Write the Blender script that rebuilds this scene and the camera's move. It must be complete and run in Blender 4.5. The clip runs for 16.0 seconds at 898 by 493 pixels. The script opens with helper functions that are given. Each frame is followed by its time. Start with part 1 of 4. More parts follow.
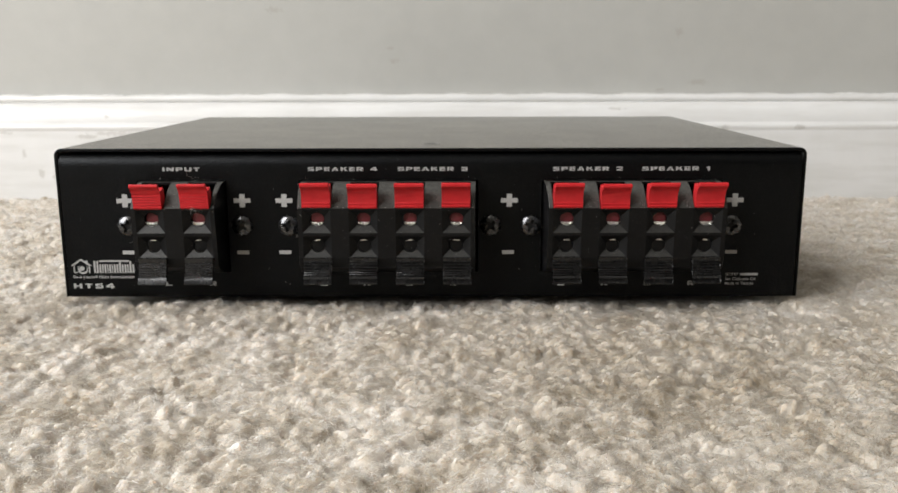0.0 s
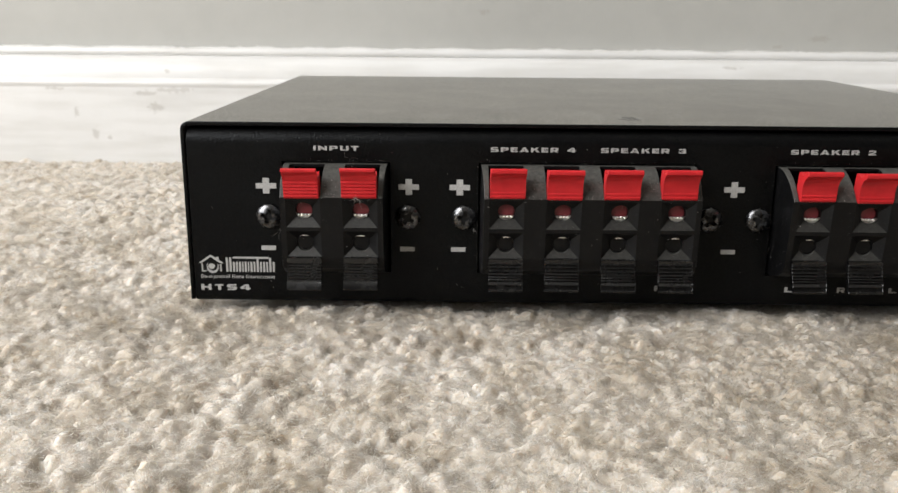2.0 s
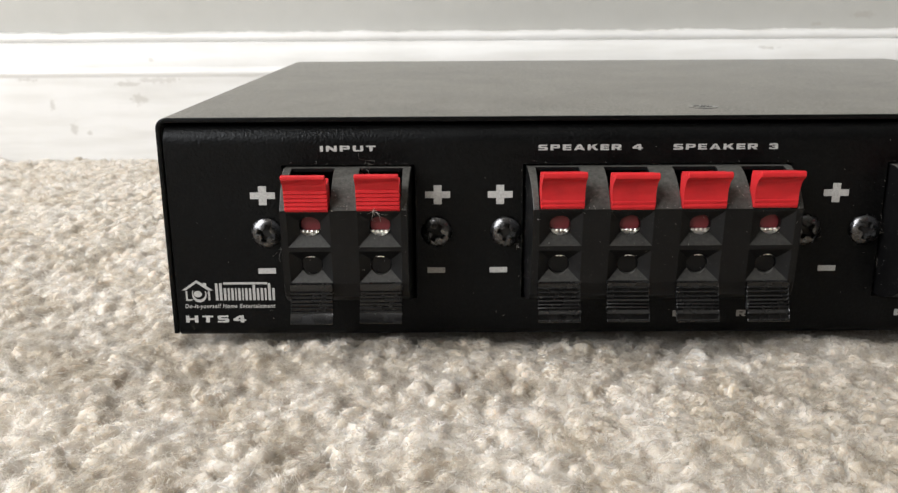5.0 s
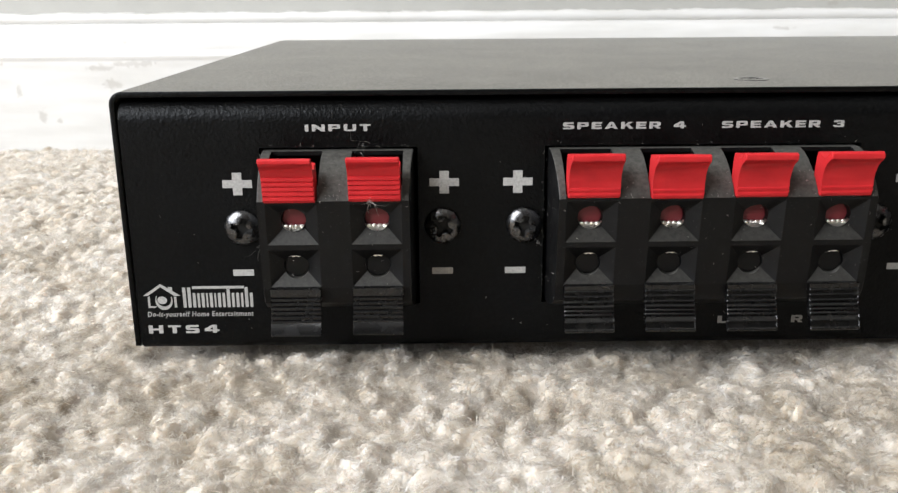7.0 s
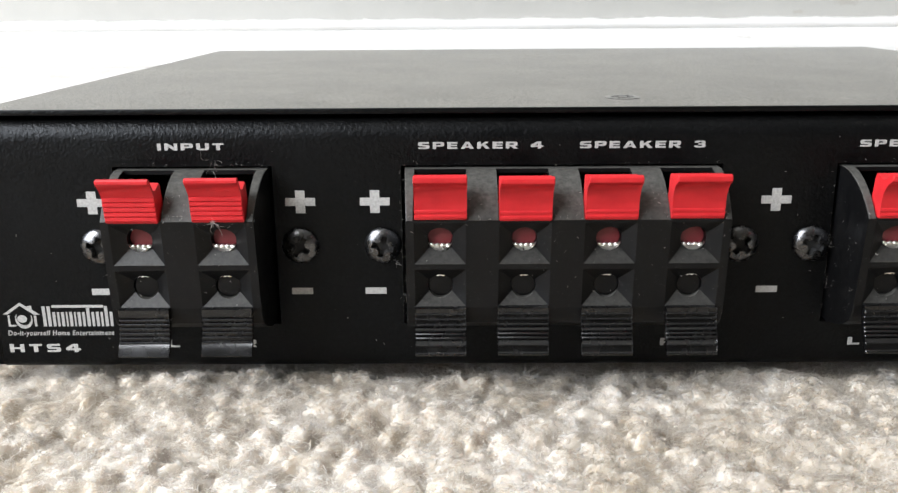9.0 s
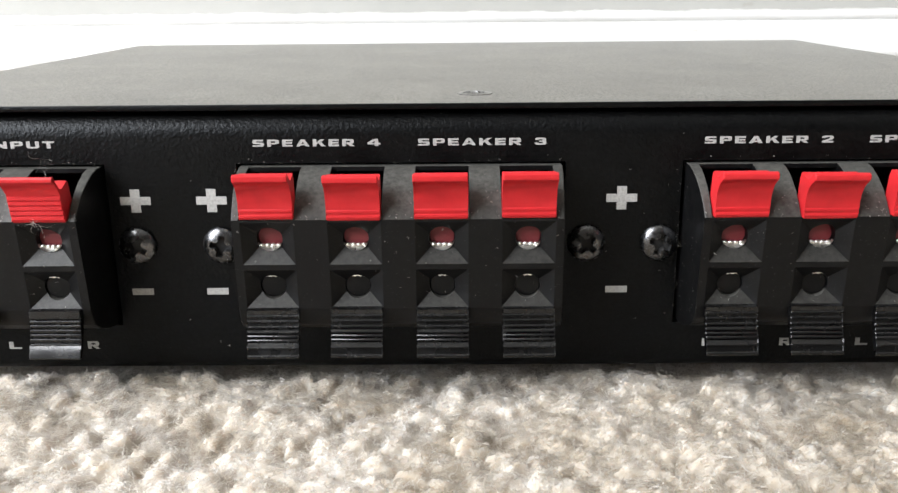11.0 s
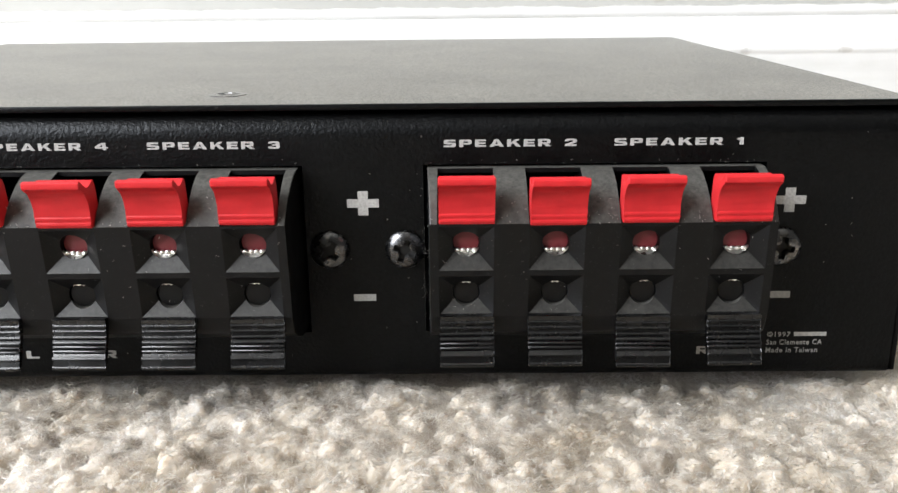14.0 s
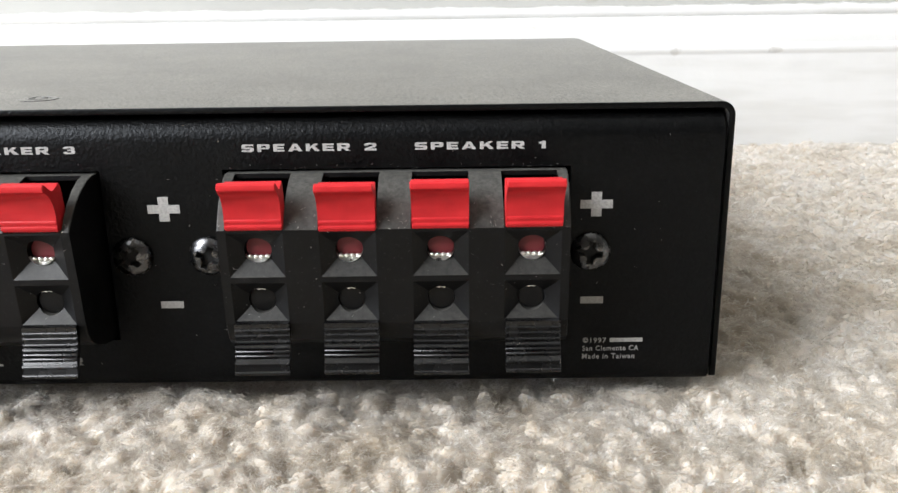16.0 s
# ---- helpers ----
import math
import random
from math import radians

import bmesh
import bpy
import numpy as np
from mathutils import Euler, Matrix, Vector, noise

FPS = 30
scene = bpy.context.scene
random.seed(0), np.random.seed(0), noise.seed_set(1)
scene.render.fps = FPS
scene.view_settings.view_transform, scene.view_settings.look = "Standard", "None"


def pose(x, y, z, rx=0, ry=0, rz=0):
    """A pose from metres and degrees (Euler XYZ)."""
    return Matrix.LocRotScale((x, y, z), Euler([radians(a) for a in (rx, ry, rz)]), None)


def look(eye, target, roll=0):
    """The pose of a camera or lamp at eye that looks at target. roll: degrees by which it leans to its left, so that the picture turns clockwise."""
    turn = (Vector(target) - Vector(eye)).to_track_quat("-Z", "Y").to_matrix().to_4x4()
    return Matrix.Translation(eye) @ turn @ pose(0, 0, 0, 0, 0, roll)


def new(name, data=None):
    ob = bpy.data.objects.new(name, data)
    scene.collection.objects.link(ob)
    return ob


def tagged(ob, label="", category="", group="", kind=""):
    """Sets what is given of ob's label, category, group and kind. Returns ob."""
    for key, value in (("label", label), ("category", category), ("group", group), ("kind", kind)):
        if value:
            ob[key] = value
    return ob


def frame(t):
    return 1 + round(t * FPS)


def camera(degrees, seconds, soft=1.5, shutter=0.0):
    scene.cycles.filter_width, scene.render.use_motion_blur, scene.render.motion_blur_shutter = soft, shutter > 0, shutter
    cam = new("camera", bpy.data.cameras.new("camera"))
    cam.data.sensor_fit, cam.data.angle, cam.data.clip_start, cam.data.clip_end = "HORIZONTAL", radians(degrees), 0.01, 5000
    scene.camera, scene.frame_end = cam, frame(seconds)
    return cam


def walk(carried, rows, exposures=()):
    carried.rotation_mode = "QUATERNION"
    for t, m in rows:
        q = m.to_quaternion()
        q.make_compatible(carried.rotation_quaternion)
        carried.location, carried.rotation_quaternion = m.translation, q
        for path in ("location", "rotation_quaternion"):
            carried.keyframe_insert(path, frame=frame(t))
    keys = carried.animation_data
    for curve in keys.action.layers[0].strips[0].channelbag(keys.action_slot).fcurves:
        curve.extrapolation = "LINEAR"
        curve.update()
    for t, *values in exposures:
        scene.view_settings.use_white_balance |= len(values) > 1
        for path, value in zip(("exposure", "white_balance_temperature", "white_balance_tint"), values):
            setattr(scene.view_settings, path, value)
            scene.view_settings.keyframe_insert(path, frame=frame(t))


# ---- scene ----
cam = camera(54.1, 16.0, soft=1.35)
PATH = [
    (0, (0.00711, -0.26065, 0.06246), (0.00176, 0.72370, -0.11371), -0.13),
    (0.5, (-0.01067, -0.25221, 0.06772), (0.00452, 0.73174, -0.11009), -0.16),
    (1, (-0.03031, -0.24017, 0.06894), (-0.02152, 0.73746, -0.14122), -0.07),
    (1.5, (-0.03938, -0.22741, 0.06784), (-0.03653, 0.74737, -0.15531), 0.47),
    (2, (-0.04481, -0.21346, 0.06553), (-0.04994, 0.75946, -0.16554), 0.47),
    (2.5, (-0.04792, -0.19928, 0.06415), (-0.05163, 0.77090, -0.17822), 0.02),
    (3, (-0.05031, -0.18984, 0.06423), (-0.05650, 0.77976, -0.18037), 0.06),
    (3.5, (-0.05080, -0.18871, 0.06552), (-0.05810, 0.78080, -0.17944), 0.22),
    (4, (-0.05086, -0.18828, 0.06617), (-0.05903, 0.78165, -0.17705), 0.06),
    (6.5, (-0.05805, -0.14797, 0.05708), (-0.04671, 0.81961, -0.19522), -0.62),
    (7, (-0.05693, -0.14772, 0.05710), (-0.04524, 0.81958, -0.19628), -0.40),
    (7.5, (-0.05242, -0.14703, 0.05813), (-0.04372, 0.82063, -0.19398), -0.16),
    (8, (-0.04827, -0.14689, 0.05860), (-0.04507, 0.82135, -0.19141), -0.09),
    (8.5, (-0.03748, -0.14530, 0.05913), (-0.03969, 0.82334, -0.18934), -0.06),
    (9, (-0.03009, -0.14514, 0.05929), (-0.03635, 0.82314, -0.19047), -0.37),
    (11.5, (0.00209, -0.14122, 0.05928), (-0.00939, 0.82501, -0.19814), -0.47),
    (12, (0.00744, -0.14129, 0.05959), (-0.00549, 0.82491, -0.19786), -0.40),
    (12.5, (0.01838, -0.14055, 0.06006), (0.00840, 0.82600, -0.19622), -0.40),
    (13, (0.02796, -0.13861, 0.06009), (0.01845, 0.82765, -0.19729), -0.34),
    (13.5, (0.03350, -0.13762, 0.06009), (0.02745, 0.82800, -0.19981), -0.41),
    (14, (0.03829, -0.13603, 0.05938), (0.03016, 0.82916, -0.20204), -0.59),
    (14.5, (0.04444, -0.13581, 0.05961), (0.03701, 0.82947, -0.20151), -0.51),
    (15, (0.04995, -0.13504, 0.05965), (0.04435, 0.83048, -0.20063), -0.57),
    (15.5, (0.05850, -0.13403, 0.06011), (0.05089, 0.83130, -0.20080), -0.72),
    (16, (0.06847, -0.13367, 0.05931), (0.06355, 0.83165, -0.20169), -0.76),
]
EXPOSURES = [(0.0, 0.17, 6570, 10), (4.0, 0.23, 6570, 10), (6.5, 0.42, 6400, 10), (8.0, 0.56, 6240, 10), (9.0, 0.78, 6200, 10), (12.0, 0.87, 6300, 10), (14.0, 0.9, 6280, 10), (16.0, 0.85, 6250, 10)]
cam.data.dof.use_dof, cam.data.dof.focus_distance, cam.data.dof.aperture_fstop = True, 0.163, 60.0
walk(cam, [(t, look(eye, target, roll)) for t, eye, target, roll in PATH], EXPOSURES)

# ---- light ----
world = bpy.data.worlds.new("sky")
scene.world = world
world.use_nodes = True
wn = world.node_tree
sky = wn.nodes.new("ShaderNodeTexSky")
sky.sky_type, sky.sun_disc = "NISHITA", False
sky.sun_elevation, sky.sun_rotation = radians(40), radians(200)
wn.links.new(sky.outputs[0], wn.nodes["Background"].inputs["Color"])
wn.nodes["Background"].inputs["Strength"].default_value = 0.12

ROOM_X0, ROOM_X1, ROOM_Y0, WALL_Y, CEIL = -1.25, 3.6, -5.2, 0.288, 2.4
WIN_Y0, WIN_Y1, WIN_Z0, WIN_Z1 = -1.65, -0.15, 0.2, 1.95


def window_light(name, y, z, wide, high, watts, colour):
    lamp = bpy.data.lights.new(name, "AREA")
    lamp.shape, lamp.size, lamp.size_y, lamp.energy, lamp.color = "RECTANGLE", wide, high, watts, colour
    ob = new(name, lamp)
    ob.matrix_world = look((ROOM_X0 - 0.06, y, z), (0.0, y + 0.4, z - 0.85))
    return ob


window_light("window_daylight", (WIN_Y0 + WIN_Y1) / 2, (WIN_Z0 + WIN_Z1) / 2, 1.4, 1.65, 68, (0.985, 0.985, 0.985))

# ---- materials ----


class Nodes:
    """A node material with a Principled shader and short ways to add textures."""

    def __init__(self, name, colour, rough=0.5, metal=0.0):
        self.mat = bpy.data.materials.new(name)
        self.mat.use_nodes = True
        self.tree = self.mat.node_tree
        self.bsdf = self.tree.nodes["Principled BSDF"]
        self.set("Base Color", (*colour, 1)), self.set("Roughness", rough), self.set("Metallic", metal)
        self.coord = None

    def set(self, key, value):
        self.bsdf.inputs[key].default_value = value

    def node(self, kind, **values):
        n = self.tree.nodes.new(kind)
        for key, value in values.items():
            n.inputs[key.replace("_", " ")].default_value = value
        return n

    def link(self, a, b):
        self.tree.links.new(a, b)

    def place(self):
        if self.coord is None:
            self.coord = self.tree.nodes.new("ShaderNodeNewGeometry").outputs["Position"]
        return self.coord

    def noise(self, scale, detail=3.0, rough=0.55):
        n = self.node("ShaderNodeTexNoise", Scale=scale, Detail=detail, Roughness=rough)
        self.link(self.place(), n.inputs["Vector"])
        return n.outputs["Fac"]

    def ramp(self, fac, stops):
        n = self.tree.nodes.new("ShaderNodeValToRGB")
        e = n.color_ramp.elements
        while len(e) < len(stops):
            e.new(0.5)
        for el, (pos, col) in zip(e, stops):
            el.position, el.color = pos, (*col, 1) if len(col) == 3 else col
        self.link(fac, n.inputs["Fac"])
        return n.outputs["Color"]

    def mix(self, fac, a, b, kind="MIX"):
        n = self.tree.nodes.new("ShaderNodeMix")
        n.data_type, n.blend_type = "RGBA", kind
        for sock, v in ((n.inputs[0], fac), (n.inputs[6], a), (n.inputs[7], b)):
            if hasattr(v, "is_linked"):
                self.link(v, sock)
            else:
                sock.default_value = v if isinstance(v, (int, float)) else (*v, 1)
        return n.outputs[2]

    def colour(self, socket):
        self.link(socket, self.bsdf.inputs["Base Color"])

    def bump(self, fac, strength, distance):
        n = self.node("ShaderNodeBump", Strength=strength, Distance=distance)
        if self.bsdf.inputs["Normal"].is_linked:
            self.link(self.bsdf.inputs["Normal"].links[0].from_socket, n.inputs["Normal"])
        self.link(fac, n.inputs["Height"])
        self.link(n.outputs[0], self.bsdf.inputs["Normal"])

    def math(self, op, a, b=0.0):
        n = self.tree.nodes.new("ShaderNodeMath")
        n.operation = op
        for sock, v in zip(n.inputs, (a, b)):
            if hasattr(v, "is_linked"):
                self.link(v, sock)
            else:
                sock.default_value = v
        return n.outputs[0]

    def spots(self, marks):
        """A mask of smudges: centre (x, y, z), half sizes, with ragged edges."""
        ragged = self.noise(420, 3)
        total = None
        for centre, half in marks:
            sub = self.tree.nodes.new("ShaderNodeVectorMath")
            sub.operation = "SUBTRACT"
            self.link(self.place(), sub.inputs[0])
            sub.inputs[1].default_value = centre
            div = self.tree.nodes.new("ShaderNodeVectorMath")
            div.operation = "DIVIDE"
            self.link(sub.outputs[0], div.inputs[0])
            div.inputs[1].default_value = half
            length = self.tree.nodes.new("ShaderNodeVectorMath")
            length.operation = "LENGTH"
            self.link(div.outputs[0], length.inputs[0])
            near = self.math("SUBTRACT", 1.0, self.math("ADD", length.outputs["Value"], self.math("MULTIPLY", self.math("SUBTRACT", ragged, 0.5), 2.6)))
            near = self.math("MAXIMUM", self.math("MINIMUM", self.math("MULTIPLY", near, 2.0), 1.0), 0.0)
            total = near if total is None else self.math("MAXIMUM", total, near)
        return total


def shaded_pile(m, colour):
    """The pile's duller shading right of centre is put into the colour, fading out unevenly."""
    off = m.node("ShaderNodeVectorMath")
    off.operation = "SUBTRACT"
    m.link(m.place(), off.inputs[0])
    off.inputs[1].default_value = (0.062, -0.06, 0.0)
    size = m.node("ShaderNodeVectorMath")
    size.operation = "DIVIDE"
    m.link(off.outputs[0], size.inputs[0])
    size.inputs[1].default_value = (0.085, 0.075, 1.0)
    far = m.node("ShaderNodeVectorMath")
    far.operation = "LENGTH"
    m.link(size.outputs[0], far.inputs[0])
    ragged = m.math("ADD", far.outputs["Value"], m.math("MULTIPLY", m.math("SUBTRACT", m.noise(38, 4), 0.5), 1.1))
    pile_shade = m.ramp(ragged, [(0.25, (1,) * 3), (1.0, (0,) * 3)])
    return m.mix(pile_shade, colour, m.mix(1.0, colour, (0.76, 0.735, 0.69), "MULTIPLY"))


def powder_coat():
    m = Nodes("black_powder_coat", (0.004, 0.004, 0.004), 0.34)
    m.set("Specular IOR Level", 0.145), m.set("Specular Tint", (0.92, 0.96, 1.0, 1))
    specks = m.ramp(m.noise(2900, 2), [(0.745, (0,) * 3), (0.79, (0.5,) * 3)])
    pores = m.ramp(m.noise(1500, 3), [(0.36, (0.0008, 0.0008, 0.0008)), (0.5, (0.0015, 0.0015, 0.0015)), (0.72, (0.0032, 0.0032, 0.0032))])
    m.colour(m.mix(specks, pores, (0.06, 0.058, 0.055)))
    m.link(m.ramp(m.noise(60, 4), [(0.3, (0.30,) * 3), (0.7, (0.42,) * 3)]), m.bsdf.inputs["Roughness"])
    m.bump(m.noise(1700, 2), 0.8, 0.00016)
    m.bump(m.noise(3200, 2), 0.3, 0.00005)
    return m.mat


def lid_coat():
    m = Nodes("black_vinyl_coat", (0.02, 0.02, 0.019), 0.5)
    m.set("Specular IOR Level", 0.7)
    grain = m.ramp(m.noise(1900, 3), [(0.40, (0.010, 0.010, 0.0095)), (0.68, (0.05, 0.049, 0.045))])
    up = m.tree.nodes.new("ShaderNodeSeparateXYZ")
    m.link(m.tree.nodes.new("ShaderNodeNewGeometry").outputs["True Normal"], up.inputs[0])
    # Paler on faces that point straight up, in a fine uneven grain.
    pale_up = m.math("MULTIPLY", m.ramp(up.outputs["Z"], [(0.9, (0,) * 3), (0.99, (1,) * 3)]), m.ramp(m.noise(2600, 4, 0.7), [(0.40, (0.1,) * 3), (0.62, (1,) * 3)]))
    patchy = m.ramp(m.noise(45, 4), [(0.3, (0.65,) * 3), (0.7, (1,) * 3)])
    m.colour(m.mix(m.math("MULTIPLY", pale_up, patchy), grain, (0.26, 0.245, 0.21)))
    m.link(m.ramp(m.noise(2200, 3), [(0.35, (0.42,) * 3), (0.7, (0.6,) * 3)]), m.bsdf.inputs["Roughness"])
    m.set("Sheen Weight", 0.18), m.set("Sheen Roughness", 0.4), m.set("Sheen Tint", (0.95, 0.94, 0.9, 1))
    m.bump(m.noise(1700, 3), 0.7, 0.00012)
    return m.mat


def black_plastic(name="black_plastic", pale_amount=1.0, gloss=0.0):
    m = Nodes(name, (0.005, 0.005, 0.005), 0.3)
    m.set("Specular IOR Level", 0.23 + 2 * gloss)
    dust = m.mix(m.ramp(m.noise(700, 4), [(0.48, (0,) * 3), (0.75, (0.7,) * 3)]), (0.0016, 0.0016, 0.0018), (0.005, 0.005, 0.0049))
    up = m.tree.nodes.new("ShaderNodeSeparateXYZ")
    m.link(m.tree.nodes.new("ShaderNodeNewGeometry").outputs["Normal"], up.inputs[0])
    # Dust on the sloping tops, and the lower pocket facets' sheen put into the colour.
    pale_up = m.math("MULTIPLY", m.ramp(up.outputs["Z"], [(0.42, (0,) * 3), (0.68, (1,) * 3)]), m.ramp(m.noise(1300, 4, 0.7), [(0.32, (0.3,) * 3), (0.7, (0.8,) * 3)]))
    dust = m.mix(m.math("MULTIPLY", pale_up, pale_amount), dust, (0.105, 0.102, 0.092))
    m.colour(m.mix(m.ramp(m.noise(4200, 2), [(0.70, (0,) * 3), (0.76, (0.8,) * 3)]), dust, (0.13, 0.126, 0.12)))
    m.link(m.ramp(m.noise(300, 3), [(0.3, (0.36 - gloss,) * 3), (0.7, (0.48 - gloss,) * 3)]), m.bsdf.inputs["Roughness"])
    m.bump(m.noise(1500, 3), 0.12, 0.0001)
    return m.mat


def red_plastic():
    m = Nodes("red_plastic", (0.45, 0.018, 0.022), 0.45)
    m.colour(m.ramp(m.noise(350, 4), [(0.3, (0.41, 0.013, 0.017)), (0.7, (0.50, 0.018, 0.022))]))
    m.set("Specular IOR Level", 0.26)
    m.set("Subsurface Weight", 0.08), m.set("Subsurface Radius", (0.002, 0.0004, 0.0004)), m.set("Subsurface Scale", 0.4)
    stretch = m.node("ShaderNodeMapping", Scale=(0.03, 1.0, 1.0))
    m.link(m.place(), stretch.inputs["Vector"])
    lines = m.node("ShaderNodeTexNoise", Scale=3600.0, Detail=3.0)
    m.link(stretch.outputs[0], lines.inputs["Vector"])
    m.bump(lines.outputs["Fac"], 0.22, 0.0001)
    m.bump(m.noise(1200, 3), 0.1, 0.0001)
    return m.mat


def metal(name, colour, rough):
    m = Nodes(name, colour, rough, 1.0)
    m.link(m.ramp(m.noise(900, 3), [(0.3, (rough * 0.8,) * 3), (0.7, (min(1, rough * 1.4),) * 3)]), m.bsdf.inputs["Roughness"])
    m.bump(m.noise(1400, 2), 0.08, 0.0001)
    return m.mat


def ink():
    m = Nodes("pale_grey_ink", (0.5, 0.49, 0.47), 0.55)
    m.colour(m.ramp(m.noise(2600, 3), [(0.36, (0.29, 0.287, 0.275)), (0.62, (0.40, 0.39, 0.375))]))
    return m.mat


def wall_paint():
    m = Nodes("grey_white_wall_paint", (0.62, 0.61, 0.58), 0.6)
    base = m.ramp(m.noise(9, 4), [(0.3, (0.376, 0.370, 0.343)), (0.7, (0.404, 0.398, 0.371))])
    fine = m.ramp(m.noise(70, 5), [(0.35, (0.96,) * 3), (0.65, (1,) * 3)])
    base = m.mix(1.0, base, fine, "MULTIPLY")
    marks = m.spots([
        ((0.1566, 0.288, 0.0665), (0.0065, 0.05, 0.0022)), ((0.1441, 0.288, 0.096), (0.0028, 0.05, 0.0034)),
        ((-0.0296, 0.288, 0.0795), (0.0042, 0.05, 0.0016)), ((-0.1015, 0.288, 0.1098), (0.0055, 0.05, 0.0022)),
        ((-0.031, 0.288, 0.087), (0.0028, 0.05, 0.0012)), ((0.1341, 0.288, 0.0621), (0.004, 0.05, 0.0012)),
    ])
    m.colour(m.mix(m.math("MULTIPLY", marks, 0.42), base, (0.30, 0.28, 0.24)))
    m.bump(m.noise(120, 4), 0.1, 0.0012)
    m.bump(m.noise(900, 3), 0.15, 0.0003)
    return m.mat


def trim_paint():
    m = Nodes("white_gloss_trim_paint", (0.8, 0.8, 0.78), 0.35)
    base = m.ramp(m.noise(14, 4), [(0.3, (0.61, 0.602, 0.582)), (0.7, (0.67, 0.662, 0.645))])
    grime = m.ramp(m.noise(130, 6, 0.65), [(0.62, (0,) * 3), (0.8, (0.2,) * 3)])
    base = m.mix(grime, base, (0.50, 0.48, 0.43))
    along = m.node("ShaderNodeMapping", Scale=(0.12, 1.0, 1.0))
    m.link(m.place(), along.inputs["Vector"])
    streak = m.node("ShaderNodeTexNoise", Scale=190.0, Detail=4.0)
    m.link(along.outputs[0], streak.inputs["Vector"])
    base = m.mix(m.ramp(streak.outputs["Fac"], [(0.42, (0,) * 3), (0.7, (0.4,) * 3)]), base, (0.47, 0.455, 0.42))
    marks = m.spots([
        ((-0.2406, 0.267, 0.0133), (0.0022, 0.05, 0.0032)), ((-0.207, 0.267, 0.0276), (0.0048, 0.05, 0.003)),
        ((-0.197, 0.267, 0.0368), (0.013, 0.05, 0.0015)), ((-0.2123, 0.267, 0.035), (0.008, 0.05, 0.0015)),
        ((-0.2505, 0.267, 0.0247), (0.002, 0.05, 0.0025)), ((0.1685, 0.267, 0.0395), (0.0028, 0.05, 0.0020)), ((0.2126, 0.267, 0.0400), (0.003, 0.05, 0.0016)),
        ((0.1044, 0.270, 0.0507), (0.0055, 0.05, 0.0008)),
        ((-0.2005, 0.2705, 0.0470), (0.0018, 0.05, 0.0015)), ((-0.2333, 0.267, 0.0111), (0.0014, 0.05, 0.0012)),
        ((-0.262, 0.267, 0.0372), (0.006, 0.05, 0.001)),
    ])
    m.colour(m.mix(m.math("MULTIPLY", marks, 0.34), base, (0.26, 0.23, 0.19)))
    m.bump(m.noise(240, 4), 0.12, 0.0008)
    return m.mat


def carpet_fibre():
    m = Nodes("beige_carpet_fibre", (0.6, 0.52, 0.42), 0.75)
    isle = m.tree.nodes.new("ShaderNodeNewGeometry").outputs["Random Per Island"]
    # The palest fibres carry the pile's glints in their colour.
    base = m.ramp(isle, [(0.0, (0.68, 0.63, 0.565)), (0.45, (0.85, 0.815, 0.76)), (0.85, (0.93, 0.915, 0.895)), (1.0, (0.97, 0.97, 0.975))])
    patch = m.ramp(m.noise(60, 4), [(0.36, (0.80, 0.77, 0.715)), (0.60, (1, 1, 1))])
    yarn = m.ramp(m.noise(270, 2), [(0.32, (0.80, 0.775, 0.735)), (0.6, (1, 1, 1))])
    col = m.mix(1.0, m.mix(1.0, base, patch, "MULTIPLY"), yarn, "MULTIPLY")
    col = shaded_pile(m, col)
    m.colour(col)
    m.set("Specular IOR Level", 1.0), m.set("Roughness", 0.17)
    trans = m.node("ShaderNodeBsdfTranslucent")
    m.link(col, trans.inputs["Color"])
    both = m.node("ShaderNodeMixShader", Fac=0.68)
    m.link(m.bsdf.outputs[0], both.inputs[1]), m.link(trans.outputs[0], both.inputs[2])
    m.link(both.outputs[0], m.tree.nodes["Material Output"].inputs["Surface"])
    return m.mat


def carpet_tufts():
    m = Nodes("beige_carpet_tuft", (0.7, 0.62, 0.52), 0.9)
    base = m.ramp(m.noise(330, 4), [(0.3, (0.39, 0.348, 0.294)), (0.7, (0.59, 0.544, 0.485))])
    patch = m.ramp(m.noise(60, 4), [(0.36, (0.80, 0.77, 0.715)), (0.60, (1, 1, 1))])
    m.colour(shaded_pile(m, m.mix(1.0, base, patch, "MULTIPLY")))
    m.set("Sheen Weight", 0.2), m.set("Specular IOR Level", 0.26)
    m.set("Subsurface Weight", 0.8), m.set("Subsurface Radius", (1.0, 0.85, 0.7)), m.set("Subsurface Scale", 0.0035)
    m.bump(m.noise(2600, 4, 0.7), 0.5, 0.0004)
    return m.mat


def carpet_back():
    m = Nodes("beige_carpet_backing", (0.45, 0.38, 0.3), 0.9)
    m.colour(m.ramp(m.noise(260, 4), [(0.3, (0.36, 0.30, 0.23)), (0.7, (0.62, 0.54, 0.44))]))
    m.bump(m.noise(320, 3), 0.8, 0.003)
    return m.mat


def plain(name, colour, rough):
    m = Nodes(name, colour, rough)
    m.colour(m.mix(m.noise(12, 4), colour, tuple(c * 0.92 for c in colour)))
    return m.mat


